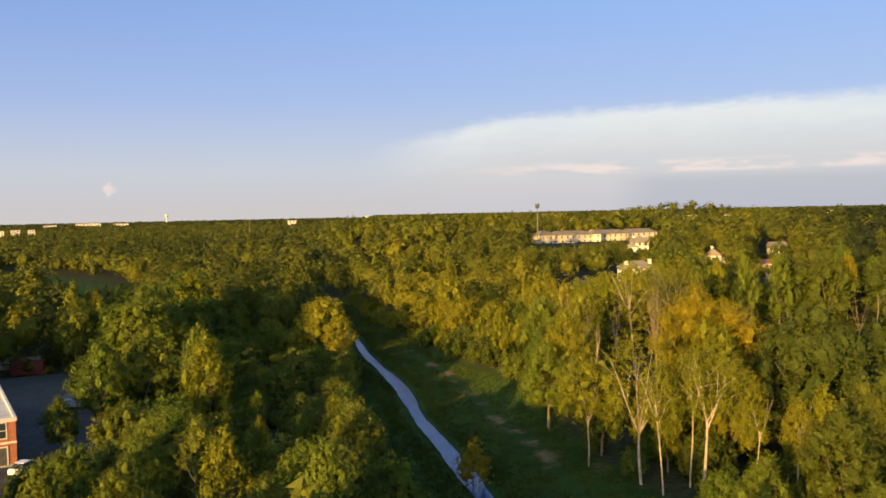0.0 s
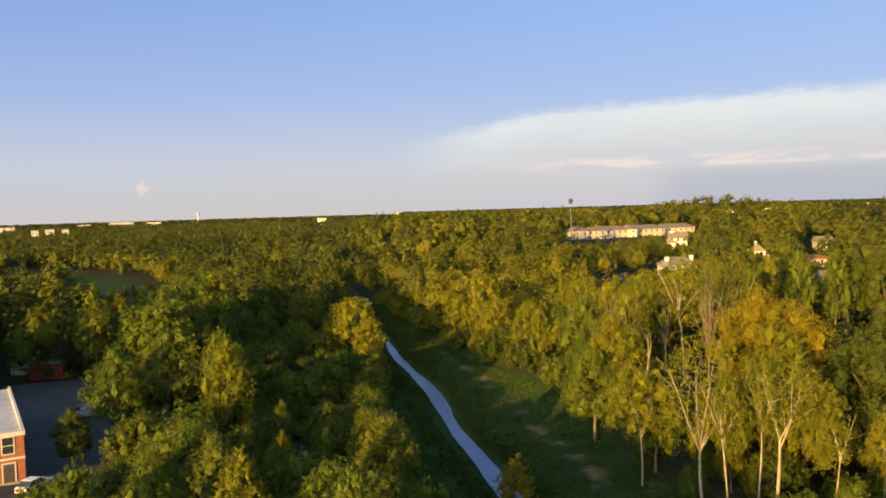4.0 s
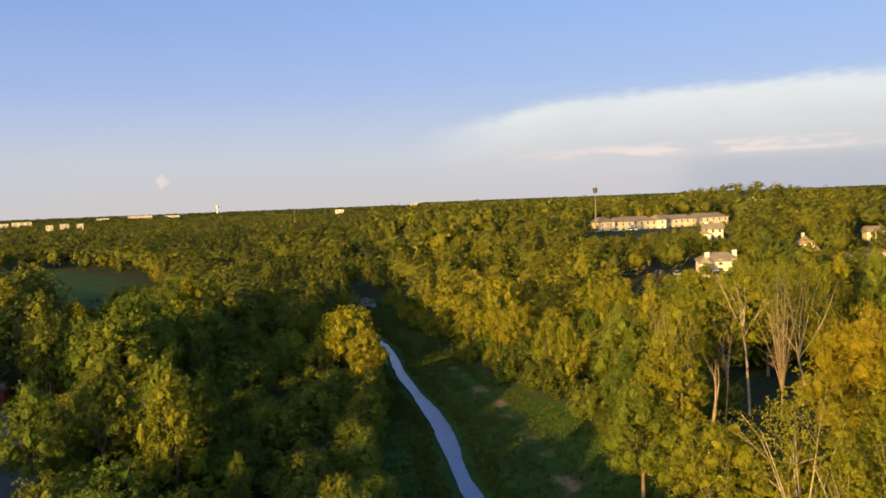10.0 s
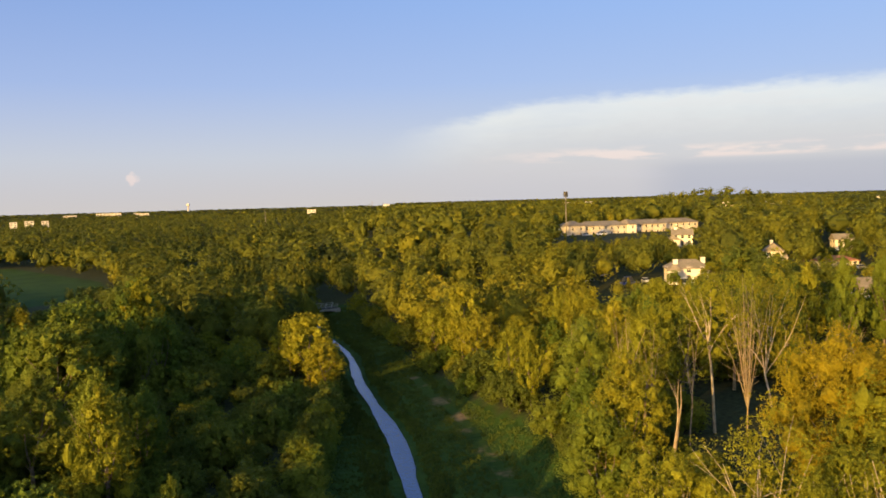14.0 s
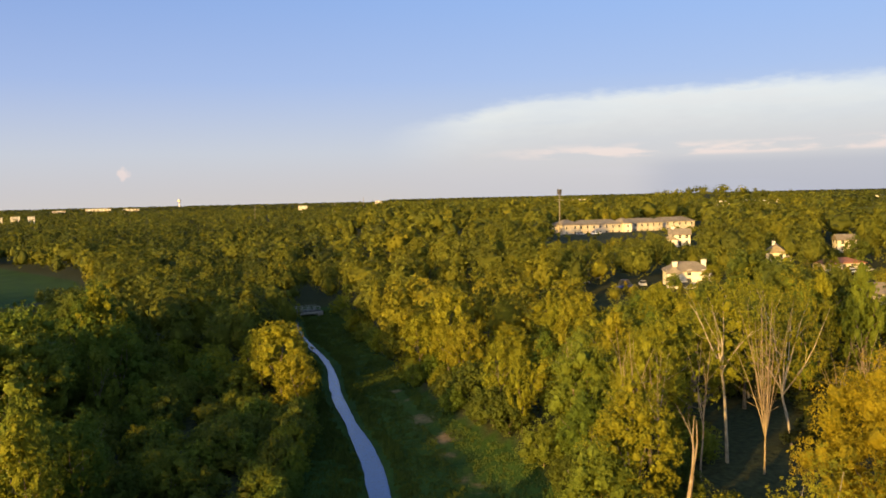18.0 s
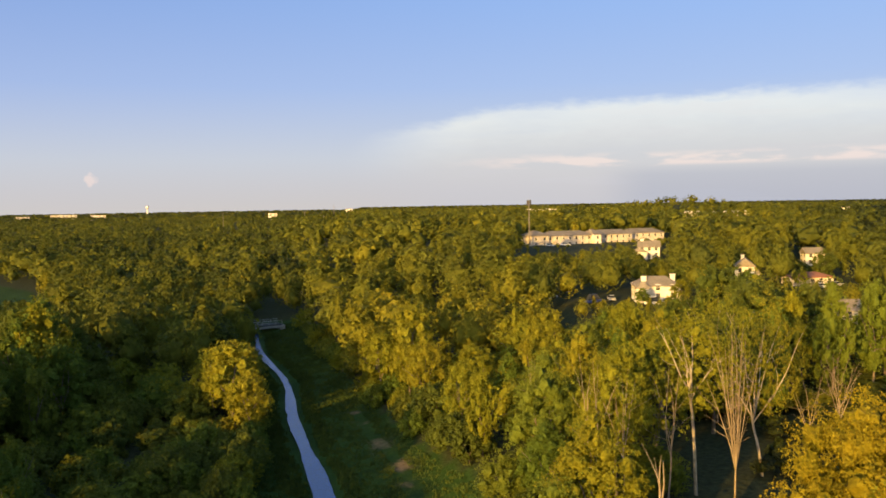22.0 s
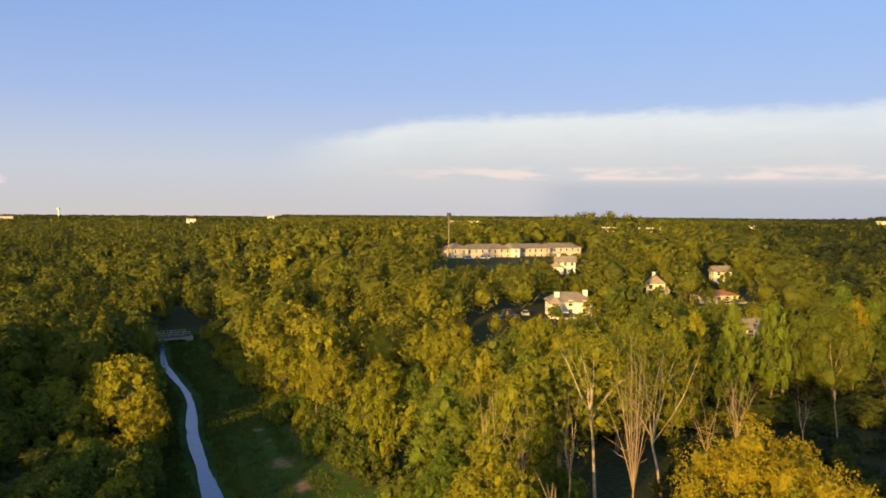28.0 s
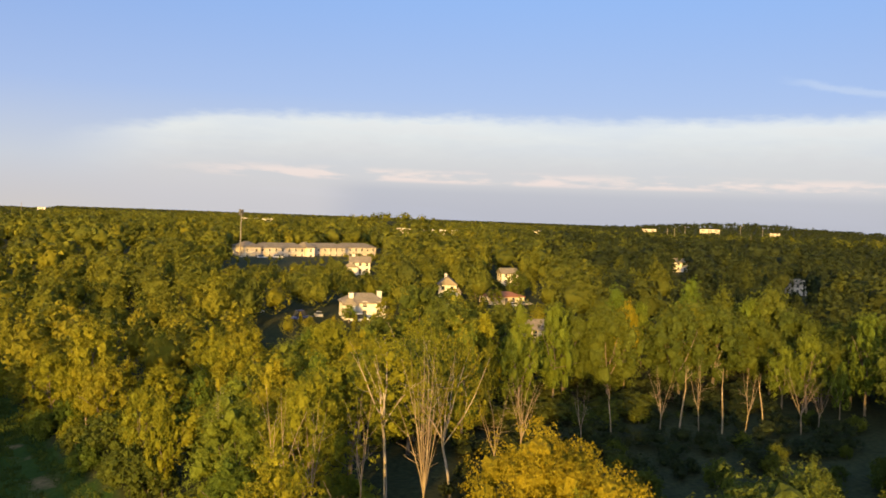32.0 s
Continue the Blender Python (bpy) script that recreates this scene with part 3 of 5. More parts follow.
tree_kind("bare_fork", "bare_tree", "dead pale tree with few bare limbs", 67, 13, 0.085, 0.42, 4, 0.36, (8, 22, 9, 2.6, 3.6, 5.4, 0.24, 0.12, 0.0, 0.7, 1.2), "yellow", DEAD, (0, 0), 3)
tree_kind("dead", "bare_tree", "dead bare tree with a few broken pale limbs", 69, 11, 0.085, 0.3, 5, 0.3, None, "green", DEAD, (0.06, 0), 4)
tree_kind("snag", "snag", "broken bare trunk, bleached pale", 68, 11, 0.18, 0.7, 2, 0.15, None, "green", DEAD, (0.06, 0), 1)


def plant(key, x, y, h, turn=0.0, wide=1.0):
    if y < 150 and -48 < x < 70 and key[:3] in ("oak", "yel", "drk", "pop", "shr"):
        key = f"{key[:3]}{int(key[3]) % 2}_near"
    base, full = KINDS[key]
    s = h / full
    m = Matrix.LocRotScale((x, y, float(ground_z(x, y)) - 0.05), Euler((0, 0, turn)), (s * wide, s * wide, s))
    return copy_thing(base, m)


# trees that stand out: kind, place, height, turn, relative width
NAMED = [
    ("syc", 30, 94, 18.4, 0.4, 1.0), ("round", 25.6, 101.5, 14, 1.0, 1.05), ("syc_lean", 34, 86, 17, 0.2, 1.0), ("gold", 43.5, 107.5, 21.2, 0.0, 0.9),
    ("oak1", 60, 104, 15, 1.2, 1.2), ("syc_slim", 31.3, 90, 15, 0.5, 0.9), ("drk0", 53, 97, 21.5, 0.3, 1.1),
    ("syc_slim", 35.2, 92, 16, 1.7, 0.9), ("syc_slim", 40, 86, 13, 2.7, 0.9), ("syc_slim", 44, 84, 12, 4.0, 0.9), ("pop1", 48, 86, 13, 0.6, 1.1),
    ("gold_small", 10.5, 99, 5.6, 0.0, 1.0), ("yel2", -13, 188, 15.5, 0.3, 1.2), ("yel0", -9.5, 181, 11, 1.0, 1.1), ("yel1", -17, 193, 13, 2.0, 1.1),
    ("bare", 46.5, 137, 20.5, 0.4, 0.55), ("syc_slim", 44, 141, 20, 0.8, 1.2), ("syc", 54, 146, 20, 1.8, 0.9), ("bare_fork", 29.5, 129, 18.5, 1.4, 0.9), ("snag", 28.5, 113, 16.5, 0.0, 0.8), ("bare_fork", 34, 135, 15.5, 3.0, 0.8),
    ("bare_fork", 39, 136, 16, 4.4, 0.9), ("dead", 62, 150, 12, 2.2, 0.9), ("dead", 69, 156, 12, 0.9, 1.0),
    ("dead", 74, 164, 11, 5.2, 1.0), ("dead", 82, 160, 10, 3.6, 1.0), ("snag", 88, 161, 9, 1.0, 0.7), ("dead", 98, 162, 11.5, 1.1, 0.9), ("snag", 101, 161, 12, 4.0, 0.7), ("dead", 106, 162, 12.5, 2.9, 0.8), ("snag", 109, 160, 11, 0.5, 0.7),
    ("dead", 114, 160, 10.5, 0.2, 1.1), ("snag", 117, 159, 10, 2.2, 0.7), ("dead", 122, 156, 11, 4.2, 1.2), ("dead", 126, 156, 9, 1.2, 1.0), ("pop0", 66, 168, 18, 0.3, 0.9), ("pop2", 80, 176, 20, 1.9, 0.9), ("pop1", 75, 179, 19, 4.9, 0.9), ("syc", 60, 172, 19, 2.4, 0.9),
    ("pop0", 92, 184, 20, 3.1, 0.9), ("drk1", 104, 184, 20, 1.0, 1.0), ("gold", 112, 190, 18, 2.2, 0.38), ("drk1", 98, 190, 19, 2.0, 1.0), ("drk2", 119, 184, 19, 4.0, 1.1), ("drk1", 124, 188, 20, 5.0, 1.1), ("drk2", 131, 186, 19, 0.6, 1.1), ("oak1", 135, 172, 12, 1.6, 0.9), ("pop0", 150, 196, 18, 2.6, 1.2), ("pop2", 158, 198, 17, 3.6, 1.2),
    ("gold", -35, 345, 11.5, 1.0, 0.55), ("yel2", 21.5, 169, 12.0, 2.0, 0.8), ("bare_fork", 28.2, 150.5, 14, 0.3, 0.9), ("drk1", -43.5, 112, 8, 0.6, 1.1), ("yel1", 85.5, 252, 6.5, 0.4, 1.5), ("oak1", 76, 253, 4.5, 1.4, 1.5), ("oak0", 120, 289, 5.0, 2.4, 1.5), ("drk1", 131, 292, 8.5, 0.4, 1.3), ("drk0", 148, 296, 10, 1.4, 1.3), ("yel2", 131, 279, 6, 3.4, 1.4), ("drk2", 92, 268, 9, 4.4, 1.3),
    ("oak0", 24, 119, 13, 0.7, 1.1), ("oak1", 28.5, 106, 11.5, 2.9, 1.0), ("oak2", 27, 138, 10, 1.9, 1.2),
    ("oak2", -3.5, 94, 12, 0.5, 1.1), ("oak1", 0.5, 76, 10.5, 1.2, 1.1), ("oak2", -8, 80, 11.5, 4.1, 1.1), ("oak0", -10, 70, 11, 2.0, 1.1), ("pop0", -15, 92, 10, 0.3, 0.9),
    ("pop0", -26, 135, 13, 1.0, 1.1), ("pop2", -18.5, 119, 12.5, 2.0, 1.0), ("pop1", -15.5, 101, 12, 3.0, 1.1), ("pop2", -20, 104, 10.5, 4.0, 1.0), ("pop0", -11, 105, 11.5, 5.0, 1.0), ("pop1", -6.5, 100, 11, 1.4, 0.9),
    ("oak1", -30, 79, 12, 2.2, 1.0), ("oak0", -24.5, 82, 12.5, 0.9, 1.1), ("oak2", -25, 101, 12, 0.6, 1.2), ("oak0", -38, 133, 15.5, 5.5, 1.1), ("oak0", -43, 126, 14, 3.2, 1.1), ("oak2", -46, 160, 18, 2.6, 1.2), ("pop2", -29, 129, 16.5, 0.1, 1.0),
]
def scatter(rng, x0, x1, y0, y1, gap):
    """Places on a shaken grid."""
    gx, gy = np.meshgrid(np.arange(x0, x1, gap), np.arange(y0, y1, gap * 0.9))
    gx = gx + (np.arange(gx.shape[0]) % 2)[:, None] * gap / 2
    x, y = gx.ravel() + rng.uniform(-0.42, 0.42, gx.size) * gap, gy.ravel() + rng.uniform(-0.42, 0.42, gx.size) * gap
    return x, y


HOLLOW = [(50, 142), (64, 168), (80, 193), (112, 195), (136, 180), (128, 148), (98, 139), (78, 142)]
HOMES = []  # footprints kept free of trees: x, y, radius


def open_ground(x, y):
    free = ~in_clearing(x, y, 1.2) & ~inside(x, y, LOT) & ~inside(x, y, FIELD)
    for hx, hy, r in HOMES:
        free &= np.hypot(x - hx, y - hy) > r
    return free


GLADES = [(-44, 104, 15, 1.5, 130), (-13, 187, 8, 1.5, 100), (19, 149, 5.5, 0.2, 170), (16, 162, 4.5, 0.2, 170), (80, 260, 9, 10, 90), (122, 290, 5, 13, 90), (120, 374, 5, 15.5, 80), (170, 341, 4, 13.5, 80), (109, 217, 4, 11, 80), (143, 286, 7, 10.5, 80), (120, 455, 30, 15, 70)]
SIGHTS = []  # buildings that stand clear of the wood before them: x, y, half-width, depth of the gap, foot
HOMES += [(46.5, 137, 7.5), (55, 142, 7), (60, 135, 7), (54, 131, 6), (43, 146, 4), (51.5, 149, 6), (36, 160, 4.5), (51, 128, 5), (80, 262, 9), (122, 291, 7), (176, 325, 8), (-58, 102, 13)]
SIGHTS += [(80, 260, 6, 180, 12.6), (122, 290, 4, 200, 13.5), (120, 373, 4, 250, 15.0), (170, 340, 3, 200, 13.5), (109, 217, 2.0, 150, 12.5), (142, 286, 7, 200, 11.5), (67.7, 265, 2.5, 120, 11.8), (-52, 132, 11, 150, 0.0), (-143, 392, 16, 330, 1.5), (-124, 326, 8, 260, 0.3), (-47, 106, 4, 120, 0.0)]
SIGHTS += [(291, 757, 8, 250, 22.5), (309, 750, 8, 250, 22.5), (325, 742, 8, 250, 22.5)]
SIGHTS += [(95, 448, 9, 300, 12.8), (112, 453, 10, 300, 13.0), (130, 459, 10, 300, 15.5), (148, 465, 12, 300, 17.5), (296, 388, 3, 300, 12), (285, 305, 3, 280, 12)]
SIGHTS += [(70, 160, 9, 150, 2), (88, 163, 9, 150, 2), (105, 163, 9, 160, 2), (120, 160, 9, 160, 2), (133, 156, 9, 160, 2)]
HOMES += [(120, 373, 8), (170, 340, 8), (109, 219, 5), (138, 288, 7), (68, 266, 3.5), (492, 602, 18)]
HOMES += [(x, y, 13) for x, y in ((90, 447), (101, 450), (113, 454), (125, 458), (137, 462), (149, 466), (160, 470), (88, 434), (100, 436), (112, 440))]


def sunlit(x, y, h):
    """Heights kept low along the glades through which the low sun reaches its marks."""
    for bx, by, half, foot, far in GLADES:
        along, off = (bx - x) * -SUN_FROM.x + (by - y) * -SUN_FROM.y, np.abs((bx - x) * SUN_FROM.y - (by - y) * SUN_FROM.x)
        cap = foot + along * math.tan(radians(SUN_ELEV)) - ground_z(x, y)
        h = np.where((off < half) & (along > 4) & (along < far), np.minimum(h, np.maximum(cap, 3.0)), h)
    return h


for key, x, y, h, turn, wide in NAMED:
    plant(key, x, y, float(sunlit(x, y, h)) if x < 0 else h, turn, wide)


def height_at(x, y, rng):
    """How tall the wood grows at a place: low scrub on the inner bank, tall on the right bank."""
    dx = x - creek_x(y)
    h = np.where(dx > 0, 15.0, 17.0)
    h = np.where((dx < 0) & (y > 260), 14.0, h)
    h = np.where((dx < 0) & (dx > -40) & (y < 215) & (y > 125), 6.0 + 7 * step(-dx, 26, 40), h)
    h = np.where((dx < 0) & (y <= 108), 11.5, h)
    h = np.where((dx < 0) & (dx > -32) & (y <= 125), 10.5 + 2.0 * (y < 80), h)
    h = np.where((dx > 0) & (y > 120) & (y < 240) & (dx < 70), 13.5, h)
    h = np.where((x > 48) & (x < 130) & (y > 119) & (y < 150), 3.6, h)
    h = np.where((x > 40) & (x < 75) & (y <= 98), 11.0, h)
    h = np.where((x > 58) & (x < 130) & (y > 98) & (y <= 119), 20.0, h)
    h = np.where((x > 31) & (x < 47) & (y > 107) & (y < 136), 5.5, h)
    h = np.where((x < -40) & (x > -120) & (y < 110), 11.5, h)
    h = np.where((dx < 0) & (y < 52) & (x > -40), 15.5, h)
    h = np.where(inside(x, y, HOLLOW), 4.5, h)
    h = np.where((x > 60) & (y >= 186) & (y < 235) & ~inside(x, y, HOLLOW), 17.0, h)
    h = h * np.where(dx < 0, rng.uniform(0.75, 1.25, np.shape(x)), rng.uniform(0.55, 1.3, np.shape(x)))
    h = sunlit(x, y, h)
    for bx, by, half, gap, foot in SIGHTS:
        d = math.hypot(bx - 9, by - 50)
        ux, uy = (bx - 9) / d, (by - 50) / d
        along, off = (x - 9) * ux + (y - 50) * uy, np.abs((x - 9) * uy - (y - 50) * ux)
        front = (off < half + 2) & (along < d) & (along > d - gap)
        cap = 35 + (foot - 35) * along / d - ground_z(x, y)
        h = np.where(front, np.minimum(h, np.maximum(cap, 3.0)), h)
    return h


_rng = np.random.default_rng(5)
_x, _y2 = scatter(_rng, -66, 160, 66, 216, 8.0)
_ok = open_ground(_x, _y2) & ((_x < 100) | (_y2 > 128))
_named = np.array([(n[1], n[2]) for n in NAMED])
_ok &= np.hypot(_x[:, None] - _named[:, 0], _y2[:, None] - _named[:, 1]).min(1) > 4.2
_ok &= ~((np.abs(_x - 30) < 9) & (_y2 < 90) & (_y2 > 83))
# the dead stand: a dark hollow with few live trees
_ok &= ~(inside(_x, _y2, HOLLOW) & (_rng.random(len(_x)) < 0.6)) & (_rng.random(len(_x)) > np.where(_x < 0, 0.05, 0.15))
_x, _y2 = _x[_ok], _y2[_ok]
_hh = height_at(_x, _y2, _rng)
for x, y, h in zip(_x, _y2, _hh):
    right = x > creek_x(y)
    # dark leaves stand in for shade near the hollow, yellow for the bank's sun
    if h < 9:
        key = f"shr{1 if x > 56 or (x > 30 and y < 140) else _rng.integers(3)}"
    elif x > 44 and y < 128:
        key = _rng.choice(["drk0", "drk1", "oak0", "pop0"])
    elif x > 95:
        key = _rng.choice(["drk0", "drk1", "drk2", "pop0", "pop2"])
    elif right and x > 56 and y > 138:
        key = _rng.choice(["drk", "drk", "pop", "oak", "yel"]) + str(_rng.integers(3))
    elif right and x - creek_x(y) < 48 and y > 130:
        key = _rng.choice(["yel", "yel", "yel", "oak", "pop"]) + str(_rng.integers(3))
    elif right:
        key = _rng.choice(["oak", "yel", "yel", "pop", "drk"]) + str(_rng.integers(3))
    elif x < -18 and 95 < y < 195:
        key = _rng.choice(["pop", "pop", "pop", "oak"]) + str(_rng.integers(3))
    else:
        key = _rng.choice(["oak", "oak", "pop", "pop", "drk"]) + str(_rng.integers(3))
    plant(key, float(x), float(y), float(h), float(_rng.uniform(0, 6.28)), float(_rng.uniform(0.9, 1.25)))
# scrub on the inner bank
for _ in range(80):
    x, y = float(_rng.uniform(-46, -8)), float(_rng.uniform(118, 215))
    if not in_clearing(np.array(x), np.array(y), 1.5) and not inside(np.array(x), np.array(y), LOT):
        plant(f"shr{_rng.integers(2)}", x, y, float(_rng.uniform(3.5, 7.0)), float(_rng.uniform(0, 6.28)), float(_rng.uniform(0.9, 1.3)))
for _ in range(45):
    x, y = float(_rng.uniform(6, 62)), float(_rng.uniform(112, 218))
    if not in_clearing(np.array(x), np.array(y), 2.0) and open_ground(np.array(x), np.array(y)):
        plant(f"shr{_rng.integers(3)}", x, y, float(_rng.uniform(4.0, 7.5)), float(_rng.uniform(0, 6.28)), float(_rng.uniform(0.9, 1.3)))
# low growth under the tall trees of the right bank
for _ in range(46):
    x, y = float(_rng.uniform(33, 84)), float(_rng.uniform(74, 112))
    if not in_clearing(np.array(x), np.array(y), 1.5):
        plant(f"shr{_rng.integers(3)}", x, y, float(_rng.uniform(4.0, 7.5)), float(_rng.uniform(0, 6.28)), float(_rng.uniform(0.8, 1.2)))
# shrubs that fringe the clearing
for y in np.arange(92, 300, 5.5):
    for side in (-1, 1):
        x = float(np.interp(y, EDGE_Y, RIGHT_X if side > 0 else LEFT_X)) + side * _rng.uniform(0.3, 2.2)
        if _rng.random() < (0.85 if y > 108 else 0.3):
            plant(f"shr{_rng.integers(3)}", x, float(y + _rng.uniform(-2, 2)), float(_rng.uniform(3.0, 6.5)), float(_rng.uniform(0, 6.28)), float(_rng.uniform(0.8, 1.2)))
for base, _ in list(KINDS.values()):
    for o in (*base.children_recursive, base):
        bpy.data.objects.remove(o)


# ---- the woods beyond, tree by tree but one mesh each ----
def lobed_crown(rng, lobes, cards, rx, rz, z0, size, taper, fine):
    """A crown of rounded lobes about one leafy mass, its skin broken into sprays that follow the lobes."""
    knob = rng.normal(0, 1, (lobes, 3))
    knob[:, 2] = np.abs(knob[:, 2]) * 0.9 - 0.35
    knob /= np.linalg.norm(knob, axis=1, keepdims=True)
    swell = rng.uniform(0.22, 0.46, lobes)

    def out(u):
        near = np.exp(-((1 - u @ knob.T) / 0.13) ** 1.4) * swell
        k = near.argmax(1)
        r = 0.70 + near.max(1)
        wide = 1 - taper * np.clip(u[:, 2], 0, 1) - 0.2 * np.clip(-u[:, 2], 0, 1)
        return u * r[:, None] * np.stack([wide * rx, wide * rx, np.full(len(u), rz)], 1) + np.array([0, 0, z0 + rz]), k

    core_v, core_f = (BALL_V, BALL_F) if fine else (ICO_V, ICO_F)
    core = out(core_v)[0]
    core = (core - [0, 0, z0 + rz]) * rng.uniform(0.45, 0.78, (len(core), 1)) + [0, 0, z0 + rz]
    u = rng.normal(0, 1, (cards, 3))
    u[:, 2] = np.where(u[:, 2] < -0.9, -u[:, 2], u[:, 2])
    u /= np.linalg.norm(u, axis=1, keepdims=True)
    p, k = out(u)
    p = (p - [0, 0, z0 + rz]) * rng.uniform(0.88, 1.08, (cards, 1)) + [0, 0, z0 + rz]
    side = u - knob[k]
    o = u + 0.9 * side / (np.linalg.norm(side, axis=1, keepdims=True) + 0.15)
    return merge([(core, core_f), leaf_cards(rng, p, o, size)])


def woods(name, label, x, y, h, wide, seed, lobes, cards, size, fine=True, shift=0.0):
    rng = np.random.default_rng(seed)
    shapes = [lobed_crown(rng, lobes, cards, rx, 0.42, 0.06, size, taper, fine) for rx, taper in ((0.3, 0.2), (0.2, 0.5), (0.34, 0.1), (0.26, 0.35), (0.17, 0.45), (0.31, 0.25), (0.28, 0.15), (0.22, 0.55), (0.33, 0.3), (0.25, 0.2))]
    n, fs = 0, []
    vs, tint = [], []
    z = ground_z(x, y)
    # painted into the tint: sun as yellow on the slope behind the dead stand, shade as greener and darker to the east;
    # darker far off too
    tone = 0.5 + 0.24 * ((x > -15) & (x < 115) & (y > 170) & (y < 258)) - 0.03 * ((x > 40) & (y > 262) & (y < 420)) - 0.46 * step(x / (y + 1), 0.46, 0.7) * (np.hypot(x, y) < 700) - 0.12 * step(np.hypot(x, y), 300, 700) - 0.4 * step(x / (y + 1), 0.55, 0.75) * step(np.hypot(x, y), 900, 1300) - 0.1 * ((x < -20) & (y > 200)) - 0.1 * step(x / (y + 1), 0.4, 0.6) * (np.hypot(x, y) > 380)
    for k in range(len(x)):
        a, (s, f) = rng.uniform(0, 6.28), shapes[rng.integers(10)]
        c, q = math.cos(a), math.sin(a)
        v = np.empty_like(s)
        v[:, 0] = (s[:, 0] * c - s[:, 1] * q) * h[k] * wide[k] + x[k]
        v[:, 1] = (s[:, 0] * q + s[:, 1] * c) * h[k] * wide[k] + y[k]
        v[:, 2] = s[:, 2] * h[k] + z[k] - 0.3
        vs.append(v.astype(np.float32)), fs.append(f + n)
        n += len(s)
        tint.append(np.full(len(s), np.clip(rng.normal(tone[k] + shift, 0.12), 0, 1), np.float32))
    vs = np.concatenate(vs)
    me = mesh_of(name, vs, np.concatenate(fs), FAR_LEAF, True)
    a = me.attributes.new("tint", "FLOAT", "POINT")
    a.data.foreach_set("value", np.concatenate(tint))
    return tagged(new(name, me), label, "woods", kind="stuff")


def in_sector(x, y, r0, r1, a0=-38, a1=64):
    r, a = np.hypot(x, y), np.degrees(np.arctan2(x, y))
    return (r > r0) & (r < r1) & (a > a0) & (a < a1)


_x, _y2 = scatter(_rng, -300, 340, -60, 400, 8.8)
_ok = open_ground(_x, _y2) & ~((_x > -66) & (_x < 100) & (_y2 > 66) & (_y2 < 216)) & ~((_x >= 100) & (_x < 160) & (_y2 > 128) & (_y2 < 216)) & in_sector(_x, _y2, 40, 380, -78, 70)
_ok |= open_ground(_x, _y2) & (_x > -110) & (_x < 110) & (_y2 > -60) & (_y2 < np.where(_x > 10, 20, 50))
_ok &= _rng.random(len(_x)) > 0.08
_x, _y2 = _x[_ok], _y2[_ok]
_h = height_at(_x, _y2, _rng)
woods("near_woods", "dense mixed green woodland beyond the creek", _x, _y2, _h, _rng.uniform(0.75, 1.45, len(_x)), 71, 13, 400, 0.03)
_x, _y2 = scatter(_rng, -560, 800, 180, 860, 11)
_ok = open_ground(_x, _y2) & in_sector(_x, _y2, 378, 850)
_x, _y2 = _x[_ok], _y2[_ok]
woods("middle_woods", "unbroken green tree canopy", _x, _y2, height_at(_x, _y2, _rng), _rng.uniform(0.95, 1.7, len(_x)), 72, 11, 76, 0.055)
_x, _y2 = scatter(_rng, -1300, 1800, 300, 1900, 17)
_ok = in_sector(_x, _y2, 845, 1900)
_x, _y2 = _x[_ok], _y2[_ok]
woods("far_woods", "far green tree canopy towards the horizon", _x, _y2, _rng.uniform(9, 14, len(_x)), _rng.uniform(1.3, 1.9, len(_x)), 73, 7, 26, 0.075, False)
_x, _y2 = scatter(_rng, -2900, 4200, 800, 4500, 58)
_ok = in_sector(_x, _y2, 1880, 4500)
_x, _y2 = _x[_ok], _y2[_ok]
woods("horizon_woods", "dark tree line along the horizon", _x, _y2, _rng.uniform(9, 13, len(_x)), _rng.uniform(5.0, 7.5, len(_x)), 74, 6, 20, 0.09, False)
# low undergrowth on the floor of the hollow; its dark tint stands in for shade
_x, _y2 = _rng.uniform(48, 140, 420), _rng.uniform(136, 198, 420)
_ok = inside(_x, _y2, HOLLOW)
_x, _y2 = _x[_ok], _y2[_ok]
woods("undergrowth", "low undergrowth on the floor of the hollow, tinted dark for shade", _x, _y2, _rng.uniform(1.5, 3.8, len(_x)) + 1.5 * (_y2 > 174), _rng.uniform(1.6, 2.6, len(_x)), 76, 10, 160, 0.05, True, -0.45)
_x, _y2 = _rng.uniform(-75, -8, 520), _rng.uniform(118, 250, 520)
_ok = open_ground(_x, _y2)
_x, _y2 = _x[_ok], _y2[_ok]
woods("scrub", "low green scrub on the inner bank of the creek", _x, _y2, _rng.uniform(1.8, 4.2, len(_x)), _rng.uniform(1.5, 2.4, len(_x)), 77, 10, 150, 0.05, True, -0.05)
# woods behind the camera that close the land
_x, _y2 = scatter(_rng, -700, 800, -600, 200, 40)
_ok = (np.hypot(_x, _y2) > 90) & ~in_sector(_x, _y2, 0, 900, -80, 72)
_x, _y2 = _x[_ok], _y2[_ok]
woods("rear_woods", "open woodland round the valley", _x, _y2, _rng.uniform(9, 14, len(_x)), _rng.uniform(1.2, 1.8, len(_x)), 75, 8, 30, 0.08, False)


